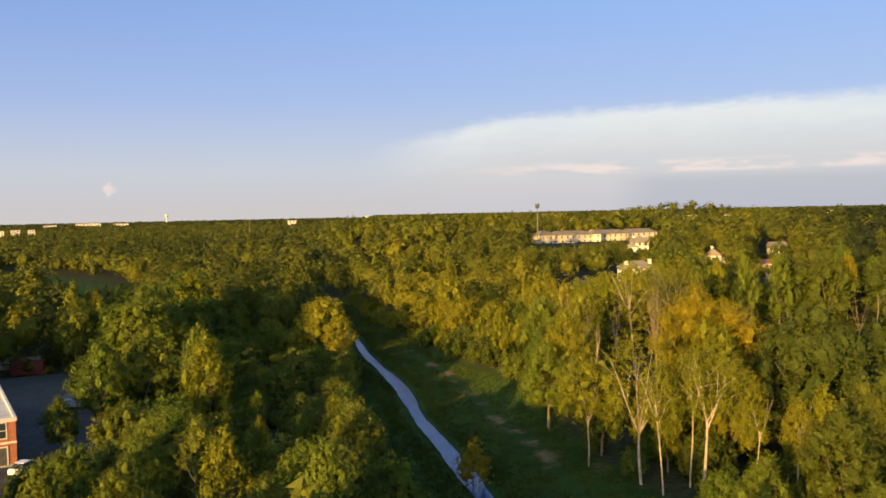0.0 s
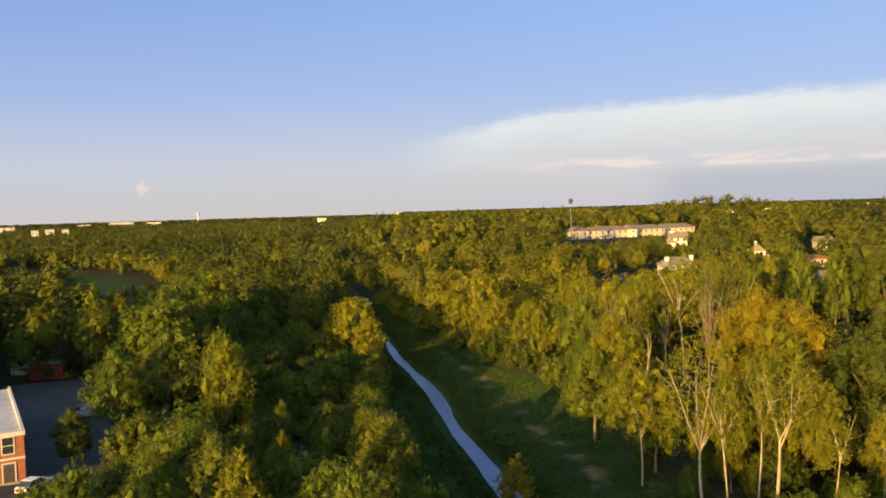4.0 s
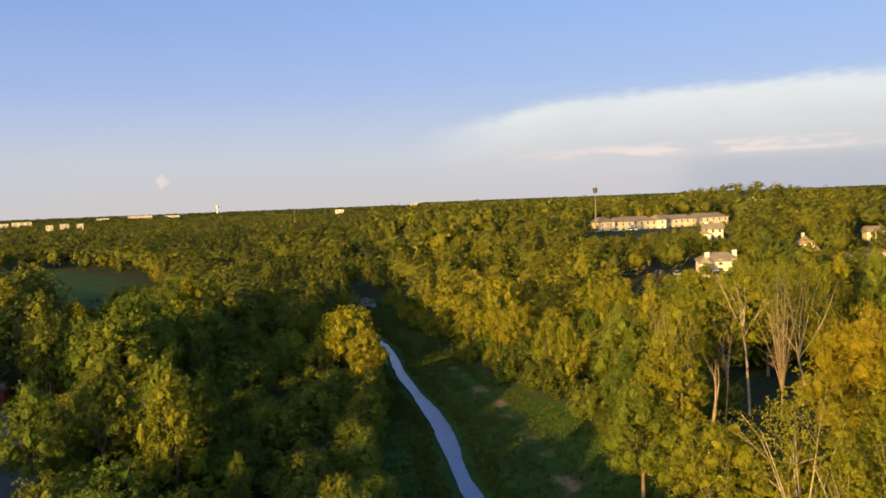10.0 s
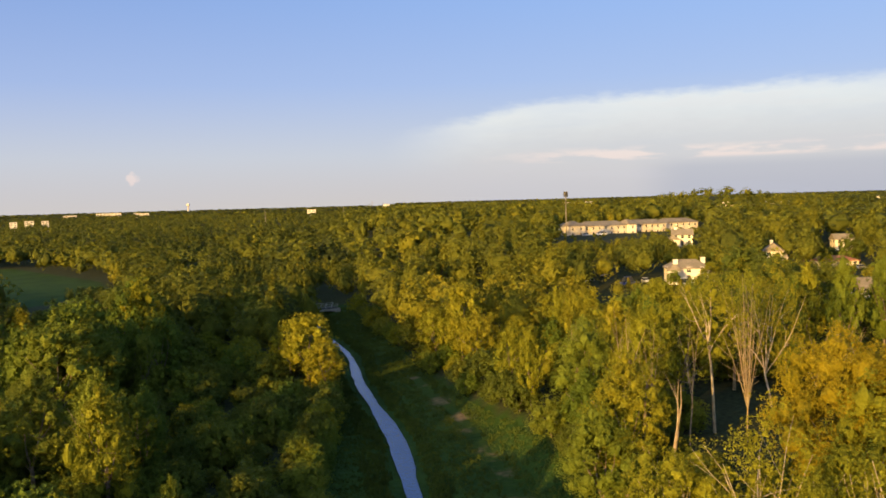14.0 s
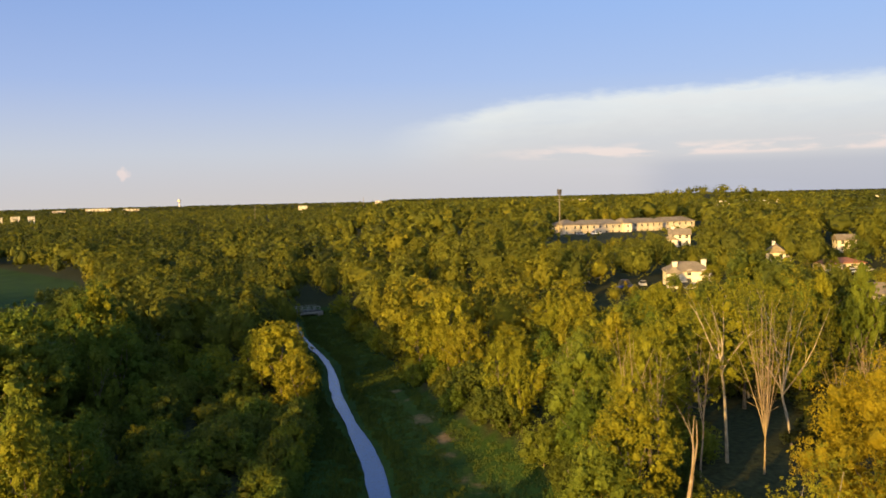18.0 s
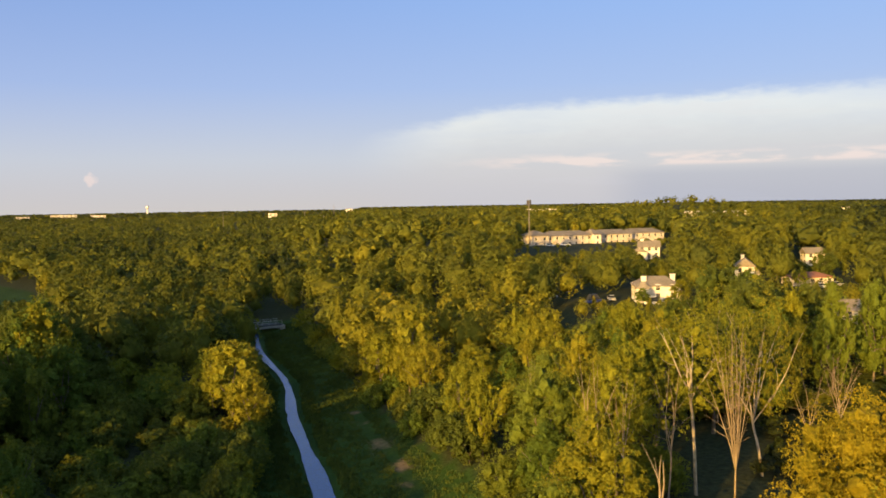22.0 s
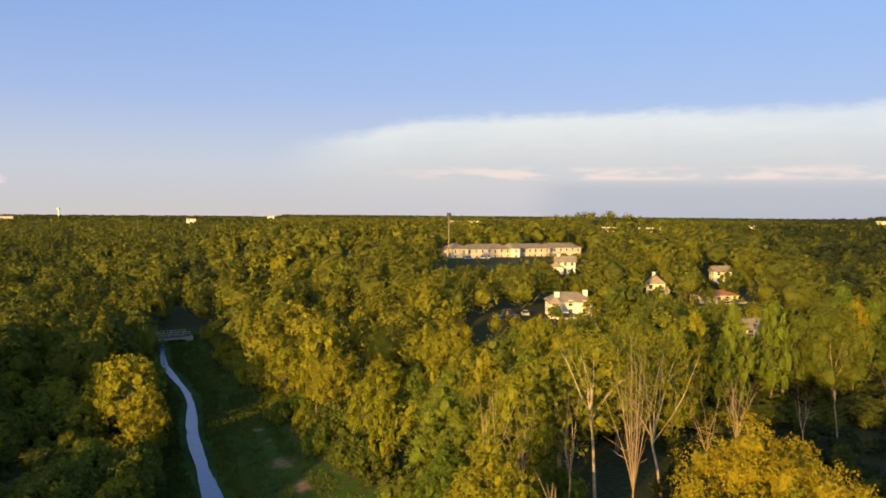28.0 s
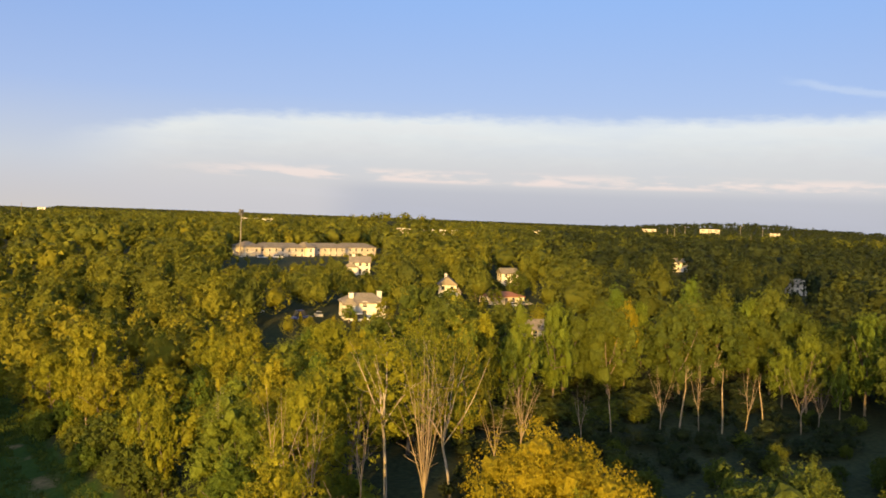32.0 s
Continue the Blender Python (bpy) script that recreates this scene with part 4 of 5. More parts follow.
# ---- buildings, vehicles and small built things ----
WHITE = surface("white_siding", (0.58, 0.55, 0.5), (0.72, 0.69, 0.64), 1.5, 0.7, bumps=0.15)
CREAM = surface("cream_siding", (0.42, 0.38, 0.33), (0.54, 0.49, 0.43), 1.5, 0.75, bumps=0.15)
BRICK = surface("red_brick", (0.26, 0.09, 0.05), (0.42, 0.17, 0.09), 6.0, 0.85)
SHINGLE = surface("grey_shingles", (0.15, 0.13, 0.105), (0.26, 0.23, 0.185), 2.5, 0.9)
REDROOF = surface("red_brown_roof", (0.22, 0.09, 0.05), (0.34, 0.15, 0.09), 2.0, 0.85)
PALEROOF = surface("pale_flat_roof", (0.42, 0.42, 0.41), (0.58, 0.57, 0.55), 0.8, 0.8)
ASPHALT = surface("asphalt", (0.045, 0.045, 0.048), (0.085, 0.083, 0.082), 1.5, 0.9)
CONCRETE = surface("concrete", (0.28, 0.27, 0.25), (0.42, 0.41, 0.38), 1.5, 0.85)
STEEL = surface("galvanised_steel", (0.28, 0.28, 0.28), (0.42, 0.42, 0.41), 2.0, 0.5, 0.5, metal=0.6)
POLE = surface("weathered_steel_pole", (0.13, 0.12, 0.11), (0.22, 0.20, 0.18), 2.0, 0.6, 0.4)
DARKMETAL = surface("dark_metal", (0.05, 0.05, 0.055), (0.10, 0.10, 0.10), 3.0, 0.6)
REDMETAL = surface("red_painted_metal", (0.13, 0.02, 0.018), (0.22, 0.035, 0.03), 2.0, 0.6)
GLASS = mat("window_glass", (0.03, 0.035, 0.045), 0.08, 0.6)
TYRE = mat("tyre_rubber", (0.02, 0.02, 0.02), 0.9)
BLUETARP = surface("blue_panel", (0.02, 0.03, 0.12), (0.04, 0.06, 0.2), 2.0, 0.6)


def hip_roof(x0, y0, x1, y1, z, rise, ridge, over=0.45):
    """A hipped roof with eaves; ridge: how far the ridge keeps from the ends (0: a gable)."""
    bm = bmesh.new()
    x0, y0, x1, y1 = x0 - over, y0 - over, x1 + over, y1 + over
    ym = (y0 + y1) / 2
    lo = [bm.verts.new(p) for p in ((x0, y0, z - 0.18), (x1, y0, z - 0.18), (x1, y1, z - 0.18), (x0, y1, z - 0.18))]
    e = [bm.verts.new(p) for p in ((x0, y0, z), (x1, y0, z), (x1, y1, z), (x0, y1, z))]
    r = [bm.verts.new((x0 + ridge, ym, z + rise)), bm.verts.new((x1 - ridge, ym, z + rise))]
    bm.faces.new(lo[::-1])
    for i in range(4):
        j = (i + 1) % 4
        bm.faces.new((lo[i], lo[j], e[j], e[i]))
    for f in ((e[0], e[1], r[1], r[0]), (e[1], e[2], r[1]), (e[2], e[3], r[0], r[1]), (e[3], e[0], r[0])):
        bm.faces.new(f)
    return bm


def window(parent, x, y, z, w, h, face="s", frame=None, name="window"):
    """A framed window set 6 cm proud of a wall that faces south, east or west, its pane a piece of its own."""
    t, d = 0.12, 0.07
    if face == "s":
        fr = boxes((x - w / 2 - t, y - d, z - t, x + w / 2 + t, y - 0.004, z), (x - w / 2 - t, y - d, z + h, x + w / 2 + t, y - 0.004, z + h + t),
                   (x - w / 2 - t, y - d, z, x - w / 2, y - 0.004, z + h), (x + w / 2, y - d, z, x + w / 2 + t, y - 0.004, z + h), (x - w / 2, y - d, z + h / 2 - 0.04, x + w / 2, y - 0.03, z + h / 2 + 0.04))
        pn = boxes((x - w / 2, y - 0.03, z, x + w / 2, y - 0.006, z + h))
    else:
        s = -1 if face == "w" else 1
        a, b, c = sorted((x + s * d, x + s * 0.004)), sorted((x + s * 0.03, x + s * 0.006)), w / 2
        fr = boxes((a[0], y - c - t, z - t, a[1], y + c + t, z), (a[0], y - c - t, z + h, a[1], y + c + t, z + h + t), (a[0], y - c - t, z, a[1], y - c, z + h), (a[0], y + c, z, a[1], y + c + t, z + h))
        pn = boxes((b[0], y - c, z, b[1], y + c, z + h))
    win = part(name, fr, frame or WHITE, parent)
    part("pane", pn, GLASS, win)
    return win


def house(name, label, x, y, turn, w, d, wall_h, rise, ridge, wall, roof, storeys=2, bays=3, chimneys=(), wing=None):
    base = new(name)
    part("wall", boxes((-w / 2, -d / 2, -1.5, w / 2, d / 2, wall_h)), wall, base)
    part("roof", hip_roof(-w / 2, -d / 2, w / 2, d / 2, wall_h, rise, ridge), roof, base)
    if ridge == 0:
        for s in (-1, 1):
            bm = bmesh.new()
            a = [bm.verts.new(p) for p in ((s * w / 2, -d / 2, wall_h), (s * w / 2, d / 2, wall_h), (s * w / 2, 0, wall_h + rise * 0.93))]
            b = [bm.verts.new((p.co.x - s * 0.2, p.co.y, p.co.z)) for p in a]
            bm.faces.new(a), bm.faces.new(b[::-1])
            for i in range(3):
                bm.faces.new((a[i], b[i], b[(i + 1) % 3], a[(i + 1) % 3]))
            part("gable", bm, wall, base)
    f = wall_h / storeys
    for k in range(storeys):
        for i in range(bays):
            wx = -w / 2 + w * (i + 0.5) / bays
            if k == 0 and i == bays // 2:
                dr = part("door", boxes((wx - 0.5, -d / 2 - 0.06, 0, wx + 0.5, -d / 2 - 0.004, 2.1)), DARKMETAL, base)
                part("handle", boxes((wx + 0.34, -d / 2 - 0.12, 1.0, wx + 0.42, -d / 2 - 0.062, 1.1)), STEEL, dr)
            else:
                window(base, wx, -d / 2, k * f + 0.9, 1.1, 1.35)
        for s, face in ((-1, "w"), (1, "e")):
            for wy in (-d / 4, d / 4):
                window(base, s * w / 2, wy, k * f + 0.9, 1.0, 1.3, face)
    for cx, cy, ch in chimneys:
        c = part("chimney", boxes((cx - 0.6, cy - 0.45, wall_h - 0.5, cx + 0.6, cy + 0.45, ch), (cx - 0.7, cy - 0.55, ch, cx + 0.7, cy + 0.55, ch + 0.2)), wall, base)
        part("flue", boxes((cx - 0.2, cy - 0.2, ch + 0.2, cx + 0.2, cy + 0.2, ch + 0.5)), DARKMETAL, c)
    if wing:
        wx0, wx1, wd, wh = wing
        part("wing", boxes((wx0, -d / 2 - wd, -1.5, wx1, -d / 2 - 0.01, wh)), wall, base)
        part("wing_roof", hip_roof(wx0, -d / 2 - wd, wx1, -d / 2, wh, 1.6, (wx1 - wx0) / 2, 0.3), roof, base)
        window(base, (wx0 + wx1) / 2, -d / 2 - wd, 0.9, 1.2, 1.4)
        window(base, (wx0 + wx1) / 2, -d / 2 - wd, wh - 2.2, 1.2, 1.4)
    base.matrix_basis = pose(x, y, float(ground_z(x, y)), 0, 0, turn)
    return tagged(base, label, "house", "houses on the hill")


house("white_house", "large white house with a grey hipped roof and chimneys", 82.5, 262, -10, 11.0, 8.0, 4.0, 2.2, 3.4, WHITE, SHINGLE, 2, 3,
      ((-3.3, -2.0, 6.1), (4.5, 0.9, 6.4)), (-5.5, -2.4, 1.6, 3.6))
house("white_house", "tall white house with a grey gabled roof", 124, 299, 66, 7.0, 5.6, 5.2, 2.6, 0, WHITE, SHINGLE, 2, 3, ((2.1, 0.6, 8.2),), (-3.3, -0.5, 1.4, 3.0))
house("white_house", "white gabled house half hidden by trees", 120, 375, -16, 8, 7, 4.6, 2.4, 0, WHITE, SHINGLE, 2, 3, ((-2.6, 0, 7.4),), (-7.0, -1.0, 2.2, 2.8))
house("white_house", "small white house with a gabled roof among dark trees", 170, 342, -12, 6.5, 6.5, 4.6, 2.0, 0, WHITE, SHINGLE, 2, 2)
house("white_house", "narrow white house behind pale bare trees", 109, 219, -10, 4.8, 6, 5.0, 2.0, 0, WHITE, SHINGLE, 2, 2)
house("low_house", "low building with a wide red-brown roof", 138, 288, -6, 12, 8, 2.6, 1.3, 4.0, CREAM, REDROOF, 1, 5)
house("white_house", "pale house in the trees with a grey roof", 215, 365, -8, 8, 7, 4.8, 2.0, 0, WHITE, SHINGLE, 2, 3)
house("cream_house", "low pale building with a flat-pitched roof", 492, 604, 30, 24, 12, 4.0, 1.6, 5.0, WHITE, PALEROOF, 1, 6)


house("white_house", "small white house far off in the trees", 296, 390, -10, 7, 6.5, 4.8, 2.0, 0, WHITE, SHINGLE, 2, 2)
house("white_house", "small white house far off in dark trees", 287, 307, -10, 6, 6, 4.6, 2.0, 0, WHITE, SHINGLE, 2, 2)


def apartment_block():
    """A long building of three storeys in stepped wings, brick below and pale siding above."""
    base = new("apartment_building")
    x = 0.0
    for k, (w, d, push) in enumerate(((9, 13, -1.6), (24, 12, 0.0), (4, 13, -2.0), (20, 12, 3.0), (21, 12, 7.0))):
        y0, y1 = push, push + d
        part("brick_base", boxes((x, y0 - 0.06, -3, x + w - 0.02, y1 + 0.06, 2.7)), BRICK if k in (1, 2) else CREAM, base, "brick ground storey" if k in (1, 2) else "")
        part("wall", boxes((x, y0, 2.7, x + w - 0.02, y1, 8.2)), WHITE if k == 2 else CREAM, base)
        part("roof", hip_roof(x, y0, x + w, y1, 8.2 + (0.5 if k in (0, 2) else 0), 2.2, min(4.0, w / 2 - 0.2), 0.5), SHINGLE, base)
        n = max(1, int(w / 3.2))
        for i in range(n):
            for s in range(3):
                window(base, x + w * (i + 0.5) / n, y0 - (0.06 if s == 0 else 0), s * 2.75 + 0.85, 1.0, 1.35)
        for i in range(0, n - 1, 2):
            bx = x + w * (i + 1) / n
            for s in (1, 2):
                b = part("balcony", boxes((bx - 1.0, y0 - 1.3, s * 2.75 - 0.15, bx + 1.0, y0 - 0.07, s * 2.75)), WHITE, base)
                part("railing", boxes(*[(bx - 1.0 + 0.28 * q, y0 - 1.3, s * 2.75, bx - 0.95 + 0.28 * q, y0 - 1.25, s * 2.75 + 1.0) for q in range(8)], (bx - 1.0, y0 - 1.32, s * 2.75 + 1.0, bx + 1.02, y0 - 1.24, s * 2.75 + 1.06)), WHITE, b)
        x += w
    base.matrix_basis = pose(86, 446, 10.8, 0, 0, 12)
    return tagged(base, "long cream apartment building of three storeys with grey roofs", "apartment building")


apartment_block()


def cylinder(bm, r0, r1, z0, z1, sides=12, x=0.0, y=0.0):
    a = [[bm.verts.new((x + r * math.cos(6.2832 * i / sides), y + r * math.sin(6.2832 * i / sides), z)) for i in range(sides)] for r, z in ((r0, z0), (r1, z1))]
    for i in range(sides):
        j = (i + 1) % sides
        bm.faces.new((a[0][i], a[0][j], a[1][j], a[1][i]))
    bm.faces.new(a[0][::-1]), bm.faces.new(a[1])
    return bm


def mast(x, y, h, top, label, name="antenna_mast"):
    base = new(name)
    part("pole", cylinder(bmesh.new(), 0.32 * h / 22, 0.2 * h / 22, -0.5, h), POLE, base)
    part("base_plate", boxes((-0.9, -0.9, -0.4, 0.9, 0.9, 0.25)), CONCRETE, base)
    for k in range(top):
        a = 6.2832 * k / max(top, 1)
        arm = part("bracket", boxes((0.1, -0.06, h - 1.5, 0.9, 0.06, h - 1.38), (0.1, -0.06, h - 0.4, 0.9, 0.06, h - 0.28)), STEEL, base)
        part("antenna", boxes((0.82, -0.2, h - 2.2, 1.05, 0.2, h + 0.4)), DARKMETAL, arm)
        arm.matrix_basis = pose(0, 0, 0, 0, 0, math.degrees(a))
    base.matrix_basis = pose(x, y, float(ground_z(x, y)))
    return tagged(base, label, "mast")


mast(84.5, 441, 21.5, 6, "tall steel antenna mast beside the apartment building")
for px, py, ph in ((430, 560, 20), (437, 560, 20), (455, 500, 17), (610, 640, 22), (-180, 1135, 25), (-85, 1250, 26), (-40, 1180, 24), (560, 690, 22), (700, 760, 24)):
    mast(px, py, ph, 0, "tall slim steel pole rising over the trees", "utility_pole")


def car(label, x, y, turn, paint, long=4.5, high=1.45):
    base = new("car")
    bm = bmesh.new()
    prof = [(-long / 2, 0.3), (-long / 2, 0.8), (-long / 2 + 0.25, 0.9), (long * 0.2, 0.92), (long / 2 - 0.15, 0.78), (long / 2, 0.55), (long / 2, 0.3)]
    rows = [[bm.verts.new((px, s * 0.88, pz)) for px, pz in prof] for s in (-1, 1)]
    bm.faces.new(rows[0]), bm.faces.new(rows[1][::-1])
    for i in range(len(prof)):
        j = (i + 1) % len(prof)
        bm.faces.new((rows[0][i], rows[1][i], rows[1][j], rows[0][j]))
    bmesh.ops.recalc_face_normals(bm, faces=bm.faces)
    body = part("body", bm, paint, base)
    cab = [(-long * 0.42, 0.9), (-long * 0.3, high - 0.03), (long * 0.02, high - 0.03), (long * 0.2, 0.92)]
    bm = bmesh.new()
    rows = [[bm.verts.new((px, s * (0.8 if pz < 1 else 0.66), pz)) for px, pz in cab] for s in (-1, 1)]
    bm.faces.new(rows[0]), bm.faces.new(rows[1][::-1])
    for i in range(4):
        j = (i + 1) % 4
        bm.faces.new((rows[0][i], rows[1][i], rows[1][j], rows[0][j]))
    bmesh.ops.recalc_face_normals(bm, faces=bm.faces)
    part("glasshouse", bm, GLASS, base, "dark window glass")
    part("roof", boxes((-long * 0.3, -0.67, high - 0.03, long * 0.02, 0.67, high + 0.02)), paint, base)
    for wx in (-long * 0.31, long * 0.31):
        for s in (-1, 1):
            wh = part("wheel", cylinder(bmesh.new(), 0.32, 0.32, -0.1, 0.1, 14), TYRE, base)
            wh.matrix_basis = pose(wx, s * 0.82, 0.32, 90, 0, 0)
            part("rim", cylinder(bmesh.new(), 0.19, 0.19, -0.115, 0.115, 10), STEEL, wh)
    for s in (-1, 1):
        part("headlight", boxes((long / 2 - 0.08, s * 0.62 - 0.16, 0.6, long / 2 + 0.01, s * 0.62 + 0.16, 0.72)), GLASS, base)
    base.matrix_basis = pose(x, y, float(ground_z(x, y)) + 0.06, 0, 0, turn)
    return tagged(base, label, "car", "parked cars")


PAINT_W = mat("white_car_paint", (0.7, 0.7, 0.7), 0.3, 0.5)
PAINT_K = mat("dark_car_paint", (0.03, 0.032, 0.04), 0.3, 0.5)
PAINT_S = mat("silver_car_paint", (0.4, 0.41, 0.43), 0.3, 0.5, 0.3)
PAINT_B = mat("blue_car_paint", (0.03, 0.05, 0.2), 0.3, 0.5)


# ---- the paved yard with the brick building ----
def paved(name, outline, lift, material, label):
    bm = bmesh.new()
    top = [bm.verts.new((x, y, float(ground_z(x, y)) + lift)) for x, y in outline]
    low = [bm.verts.new((v.co.x, v.co.y, v.co.z - 0.5)) for v in top]
    bm.faces.new(top)
    for i in range(len(top)):
        j = (i + 1) % len(top)
        bm.faces.new((low[i], low[j], top[j], top[i]))
    bmesh.ops.recalc_face_normals(bm, faces=bm.faces)
    ob = part(name, bm, material, None)
    return tagged(ob, label, "paving", kind="structure")


def dense(poly, n=8):
    return [(xa + (xb - xa) * k / n, ya + (yb - ya) * k / n) for (xa, ya), (xb, yb) in zip(poly, poly[1:] + poly[:1]) for k in range(n)]


paved("pavement", [(-76, 161), (-63, 166), (-38.5, 117), (-38, 96), (-46, 93), (-70, 92), (-64, 130)], 0.55, ASPHALT, "grey asphalt yard among the trees")
LOT_Z = 0.55


def brick_building():
    base = new("brick_building")
    w, d, h = 20.0, 30.0, 5.9
    part("wall", boxes((-w, 0, -1, 0, d, h)), BRICK, base)
    part("parapet", boxes((-w - 0.15, -0.15, h, 0.15, 0.2, h + 0.5), (-0.2, 0.2, h, 0.15, d, h + 0.5), (-w - 0.15, 0.2, h, -w + 0.2, d, h + 0.5)), WHITE, base, "white painted parapet")
    part("roof", boxes((-w + 0.2, 0.2, h, -0.2, d - 0.2, h + 0.2)), PALEROOF, base)
    part("plinth", boxes((-w - 0.06, -0.06, -1, 0.06, -0.004, 0.5)), CONCRETE, base)
    part("string_course", boxes((-w - 0.05, -0.08, 3.15, 0.05, -0.004, 3.4)), WHITE, base)
    for i in range(7):
        wx = -1.7 - i * 2.9
        window(base, wx, 0, 3.9, 1.15, 1.9)
        if i % 3 == 0:
            dr = part("door", boxes((wx - 0.6, -0.07, 0.5, wx + 0.6, -0.004, 2.7)), DARKMETAL, base)
            part("door_frame", boxes((wx - 0.75, -0.1, 0.5, wx - 0.6, -0.004, 2.85), (wx + 0.6, -0.1, 0.5, wx + 0.75, -0.004, 2.85), (wx - 0.6, -0.1, 2.7, wx + 0.6, -0.004, 2.85)), WHITE, dr)
        else:
            window(base, wx, 0, 0.9, 1.15, 1.7)
    for i in range(8):
        window(base, 0, 2.5 + i * 3.4, 3.9, 1.1, 1.8, "e")
    base.matrix_basis = pose(-46.4, 105.5, float(ground_z(-46.6, 107)) + 0.3, 0, 0, 28.5)
    return tagged(base, "red brick building with white trim and a pale roof", "building")


brick_building()
for c in ((("white car parked by the brick building", -44.2, 103, 75, PAINT_W)), (("dark car parked in the yard", -52.5, 141, 15, PAINT_K)), (("silver-grey car parked in the yard", -51, 137, 15, PAINT_S)),
          (("white car before the red-roofed building", 137, 278, 20, PAINT_W)), (("pale car before the red-roofed building", 143, 281, 20, PAINT_S)), (("dark blue van by the white house", 67.7, 266, 30, PAINT_B, 6.2, 2.4)),
          (("pale car beside the blue van", 72, 266, 80, PAINT_S)), (("white van parked in front of the white house", 79, 252, 5, PAINT_W, 5.2, 2.1)), 
          (("white car by the apartment building", 101, 436, 10, PAINT_W)), (("silver car by the apartment building", 93, 433, 12, PAINT_S)), (("white car parked beside the field", -99.5, 301, 60, PAINT_W)), (("white car among the houses", 60, 285, 40, PAINT_W)), (("pale car among the houses", 66, 290, 70, PAINT_S))):
    ob = car(*c)
    if -70 < c[1] < -36 and c[2] < 170:
        ob.location.z += 0.5


def container():
    base = new("storage_container")
    part("box", boxes((-3, -1.2, 0.1, 3, 1.2, 2.6)), REDMETAL, base)
    for k in range(14):
        part("rib", boxes((-2.9 + k * 0.44, -1.26, 0.2, -2.7 + k * 0.44, -1.203, 2.5)), REDMETAL, base)
    part("roof", boxes((-3.05, -1.25, 2.6, 3.05, 1.25, 2.7)), REDMETAL, base)
    base.matrix_basis = pose(-71, 168, float(ground_z(-71, 168)) + 0.1, 0, 0, 10)
    return tagged(base, "dark red metal storage container at the yard's end", "container")


container()
wall = new("yard_wall")
part("coping", boxes((-5, -0.2, 2.4, 5, 0.2, 2.6)), CONCRETE, wall)
part("panel", boxes((-5, -0.15, -0.5, 5, 0.15, 2.4)), CREAM, wall)
wall.matrix_basis = pose(-76, 175, float(ground_z(-76, 175)), 0, 0, 10)
tagged(wall, "low pale yard wall behind the container", "wall")


def bridge():
    base = new("footbridge")
    n, w = 20.0, 4.2
    part("deck", boxes((-n / 2, -w / 2, -0.35, n / 2, w / 2, 0)), ASPHALT, base)
    for s in (-1, 1):
        part("beam", boxes((-n / 2, s * w / 2 - 0.2, -1.0, n / 2, s * w / 2 + 0.2, -0.352)), STEEL, base)
        rail = part("railing", boxes((-n / 2, s * (w / 2 - 0.1) - 0.05, 1.0, n / 2, s * (w / 2 - 0.1) + 0.05, 1.1), (-n / 2, s * (w / 2 - 0.1) - 0.03, 0.5, n / 2, s * (w / 2 - 0.1) + 0.03, 0.56)), STEEL, base)
        for k in range(11):
            x = -n / 2 + 0.1 + k * (n - 0.2) / 10
            part("post", boxes((x - 0.06, s * (w / 2 - 0.1) - 0.06, 0, x + 0.06, s * (w / 2 - 0.1) + 0.06, 1.15)), STEEL, rail)
        part("abutment", boxes((s * n / 2 - 0.8, -w / 2, -3.5, s * n / 2 + 0.8, w / 2, -0.36)), CONCRETE, base)
    base.matrix_basis = pose(-26.5, 292, 1.6, 0, 0, 27)
    return tagged(base, "low footbridge with an asphalt deck and steel railings over the creek", "bridge")


bridge()


# ---- far buildings along the horizon ----
def far_block(label, x, y, turn, w, d, h, wall=WHITE, lift=0.0, rows=2):
    base = new("far_building")
    part("wall", boxes((-w / 2, -d / 2, -lift - 2, w / 2, d / 2, h)), wall, base)
    part("roof", boxes((-w / 2 - 0.4, -d / 2 - 0.4, h, w / 2 + 0.4, d / 2 + 0.4, h + 0.6)), PALEROOF, base)
    n = max(2, int(w / 9))
    for k in range(rows):
        for i in range(n):
            wx = -w / 2 + w * (i + 0.5) / n
            part("window", boxes((wx - w / n * 0.3, -d / 2 - 0.08, h * (k + 0.3) / rows, wx + w / n * 0.3, -d / 2 - 0.005, h * (k + 0.7) / rows)), GLASS, base)
    base.matrix_basis = pose(x, y, float(ground_z(x, y)) + lift, 0, 0, turn)
    return tagged(base, label, "building", "far buildings")


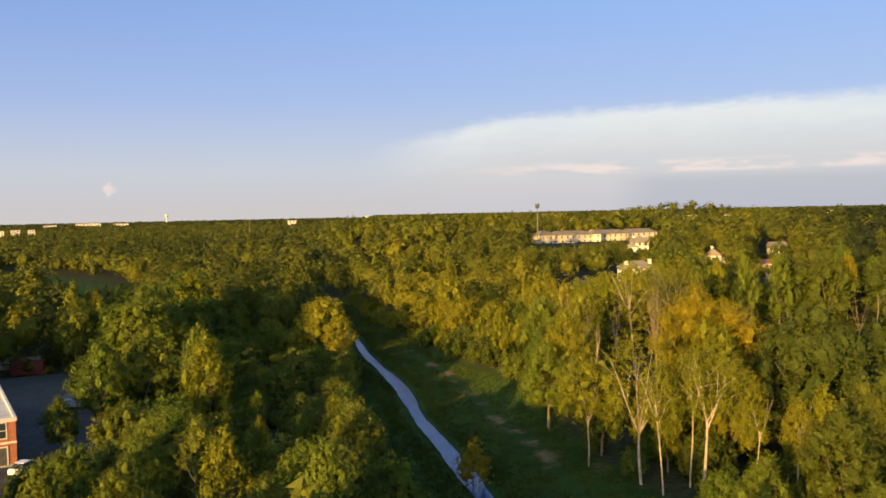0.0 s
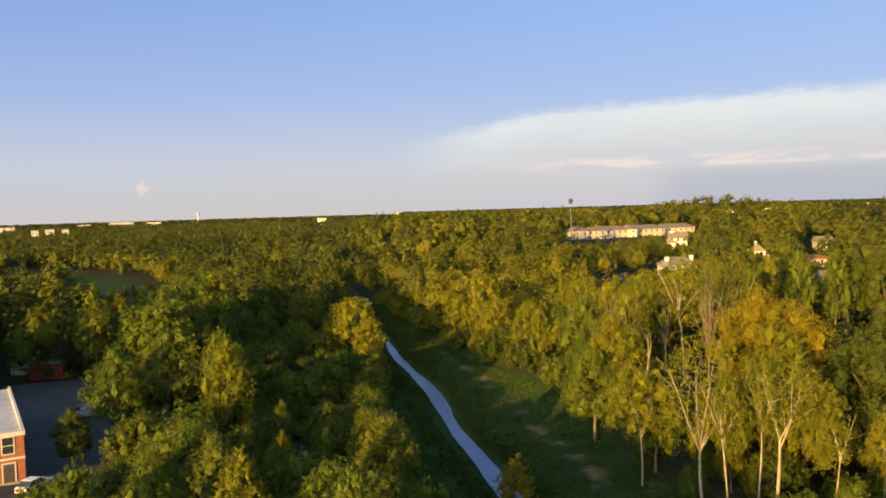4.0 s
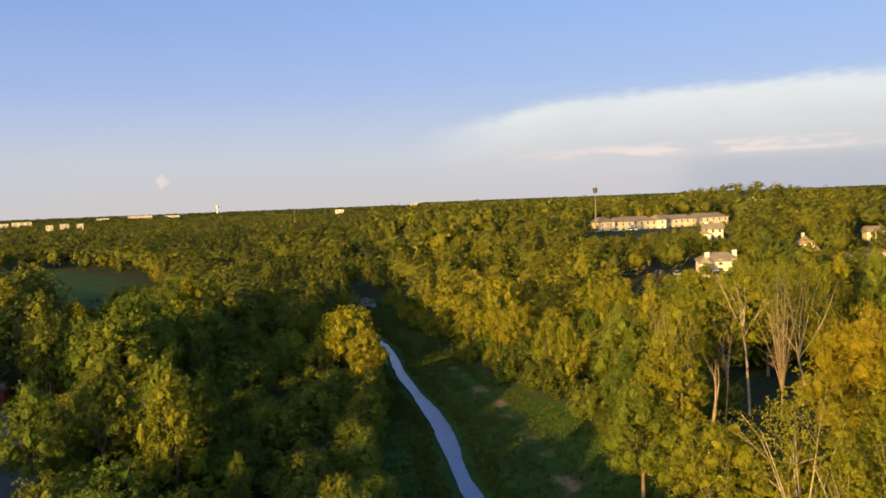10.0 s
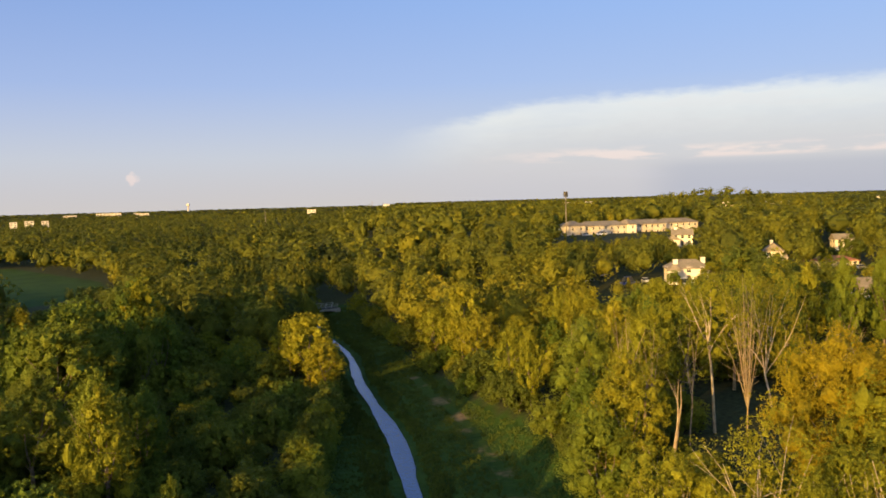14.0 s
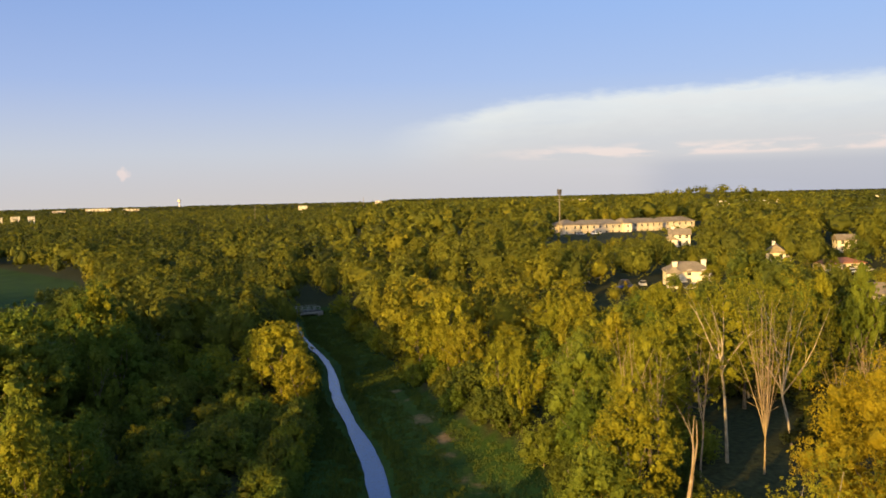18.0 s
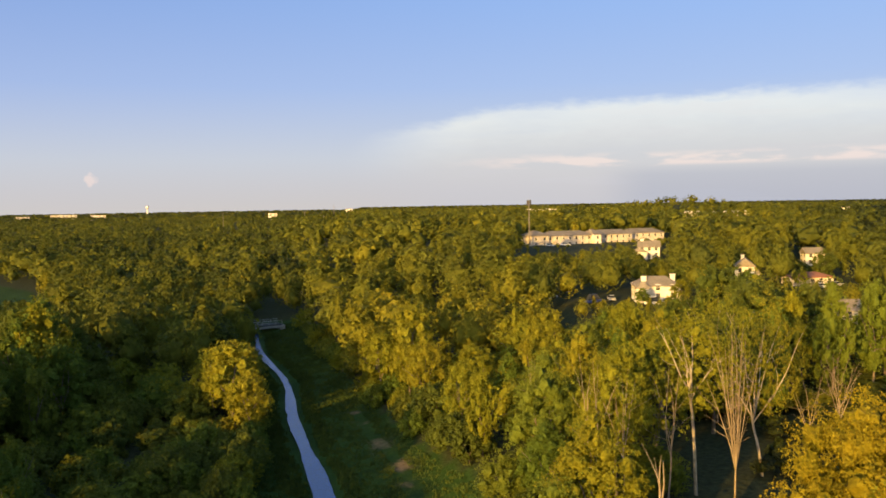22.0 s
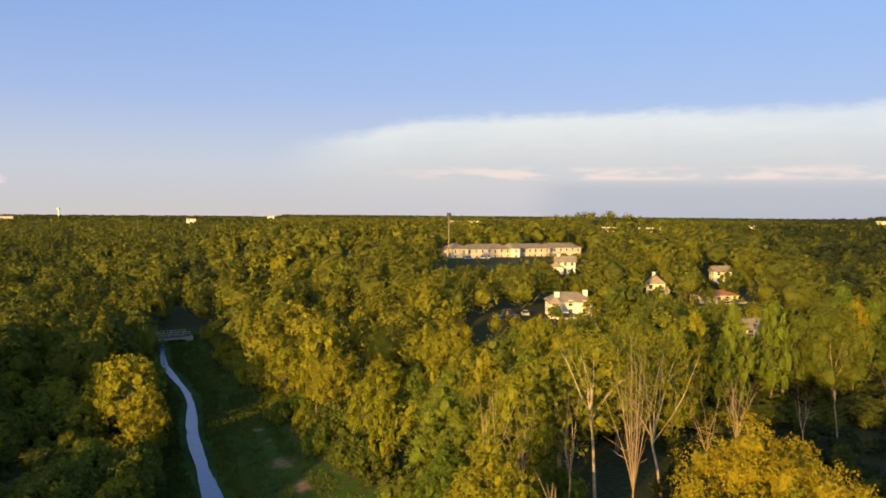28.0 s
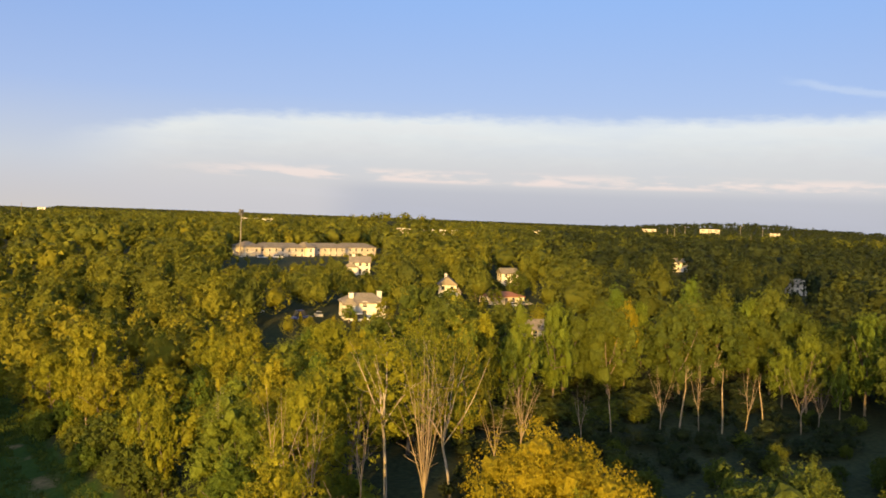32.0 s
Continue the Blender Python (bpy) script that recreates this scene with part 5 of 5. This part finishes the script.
def polar(az, d, x0=8.0, y0=52.0):
    return x0 + d * math.sin(radians(az)), y0 + d * math.cos(radians(az))


for label, az, d, w, h, lift in (
        ("long white building on the horizon", -19.7, 2500, 66, 5, 8), ("white building on the horizon", -17.7, 2450, 40, 4, 7), ("white building on the horizon", -22.0, 2300, 30, 4, 7),
        ("white house among far trees", -23.6, 1300, 9, 5, 9), ("white house among far trees", -24.5, 1330, 12, 5, 9), ("white house among far trees", -25.4, 1280, 9, 5, 9), ("pale roofs among the far trees", -3.2, 1500, 16, 4, 9), ("pale roofs among the far trees", -1.4, 1560, 12, 4, 9),
        ("white block standing over the far trees", -6.6, 1750, 18, 5, 9), ("pale building beyond the field", -26.8, 1750, 34, 6, 8), ("pale building beyond the field", -28.0, 1700, 26, 5, 8),
        ("row of white roofs on the far slope", 21.9, 740, 12, 1.9, 8), ("row of white roofs on the far slope", 23.2, 745, 8, 1.9, 8), ("row of white roofs on the far slope", 24.3, 740, 13, 1.9, 8), ("row of white roofs on the far slope", 25.6, 750, 10, 1.9, 8),
        ("pale roofs beyond the apartment building", 11.9, 1100, 40, 3, 8), ("large pale hall on the dark ridge", 42.5, 1560, 34, 4, 9), ("white hall on the dark ridge", 38.6, 1500, 24, 3, 9),
        ("white building far along the ridge", 46.5, 1500, 16, 4, 8), ("pale house in the far trees", 31.0, 700, 9, 4, 9)):
    fx, fy = polar(az, d)
    far_block(label, fx, fy, -az, w, 14 if w > 12 else 7, h, CREAM if az > 20 else WHITE, lift)


def water_tower():
    base = new("water_tower")
    part("stem", cylinder(bmesh.new(), 2.6, 2.2, -2, 30, 14), WHITE, base)
    bm = bmesh.new()
    cylinder(bm, 2.3, 6.5, 30, 34, 16)
    cylinder(bm, 6.5, 6.5, 34.02, 38, 16)
    cylinder(bm, 6.5, 2.0, 38.02, 41, 16)
    part("tank", bm, WHITE, base)
    fx, fy = polar(-14.7, 3300)
    base.matrix_basis = pose(fx, fy, float(ground_z(fx, fy)) - 2)
    return tagged(base, "white water tower on the horizon", "water tower")


water_tower()
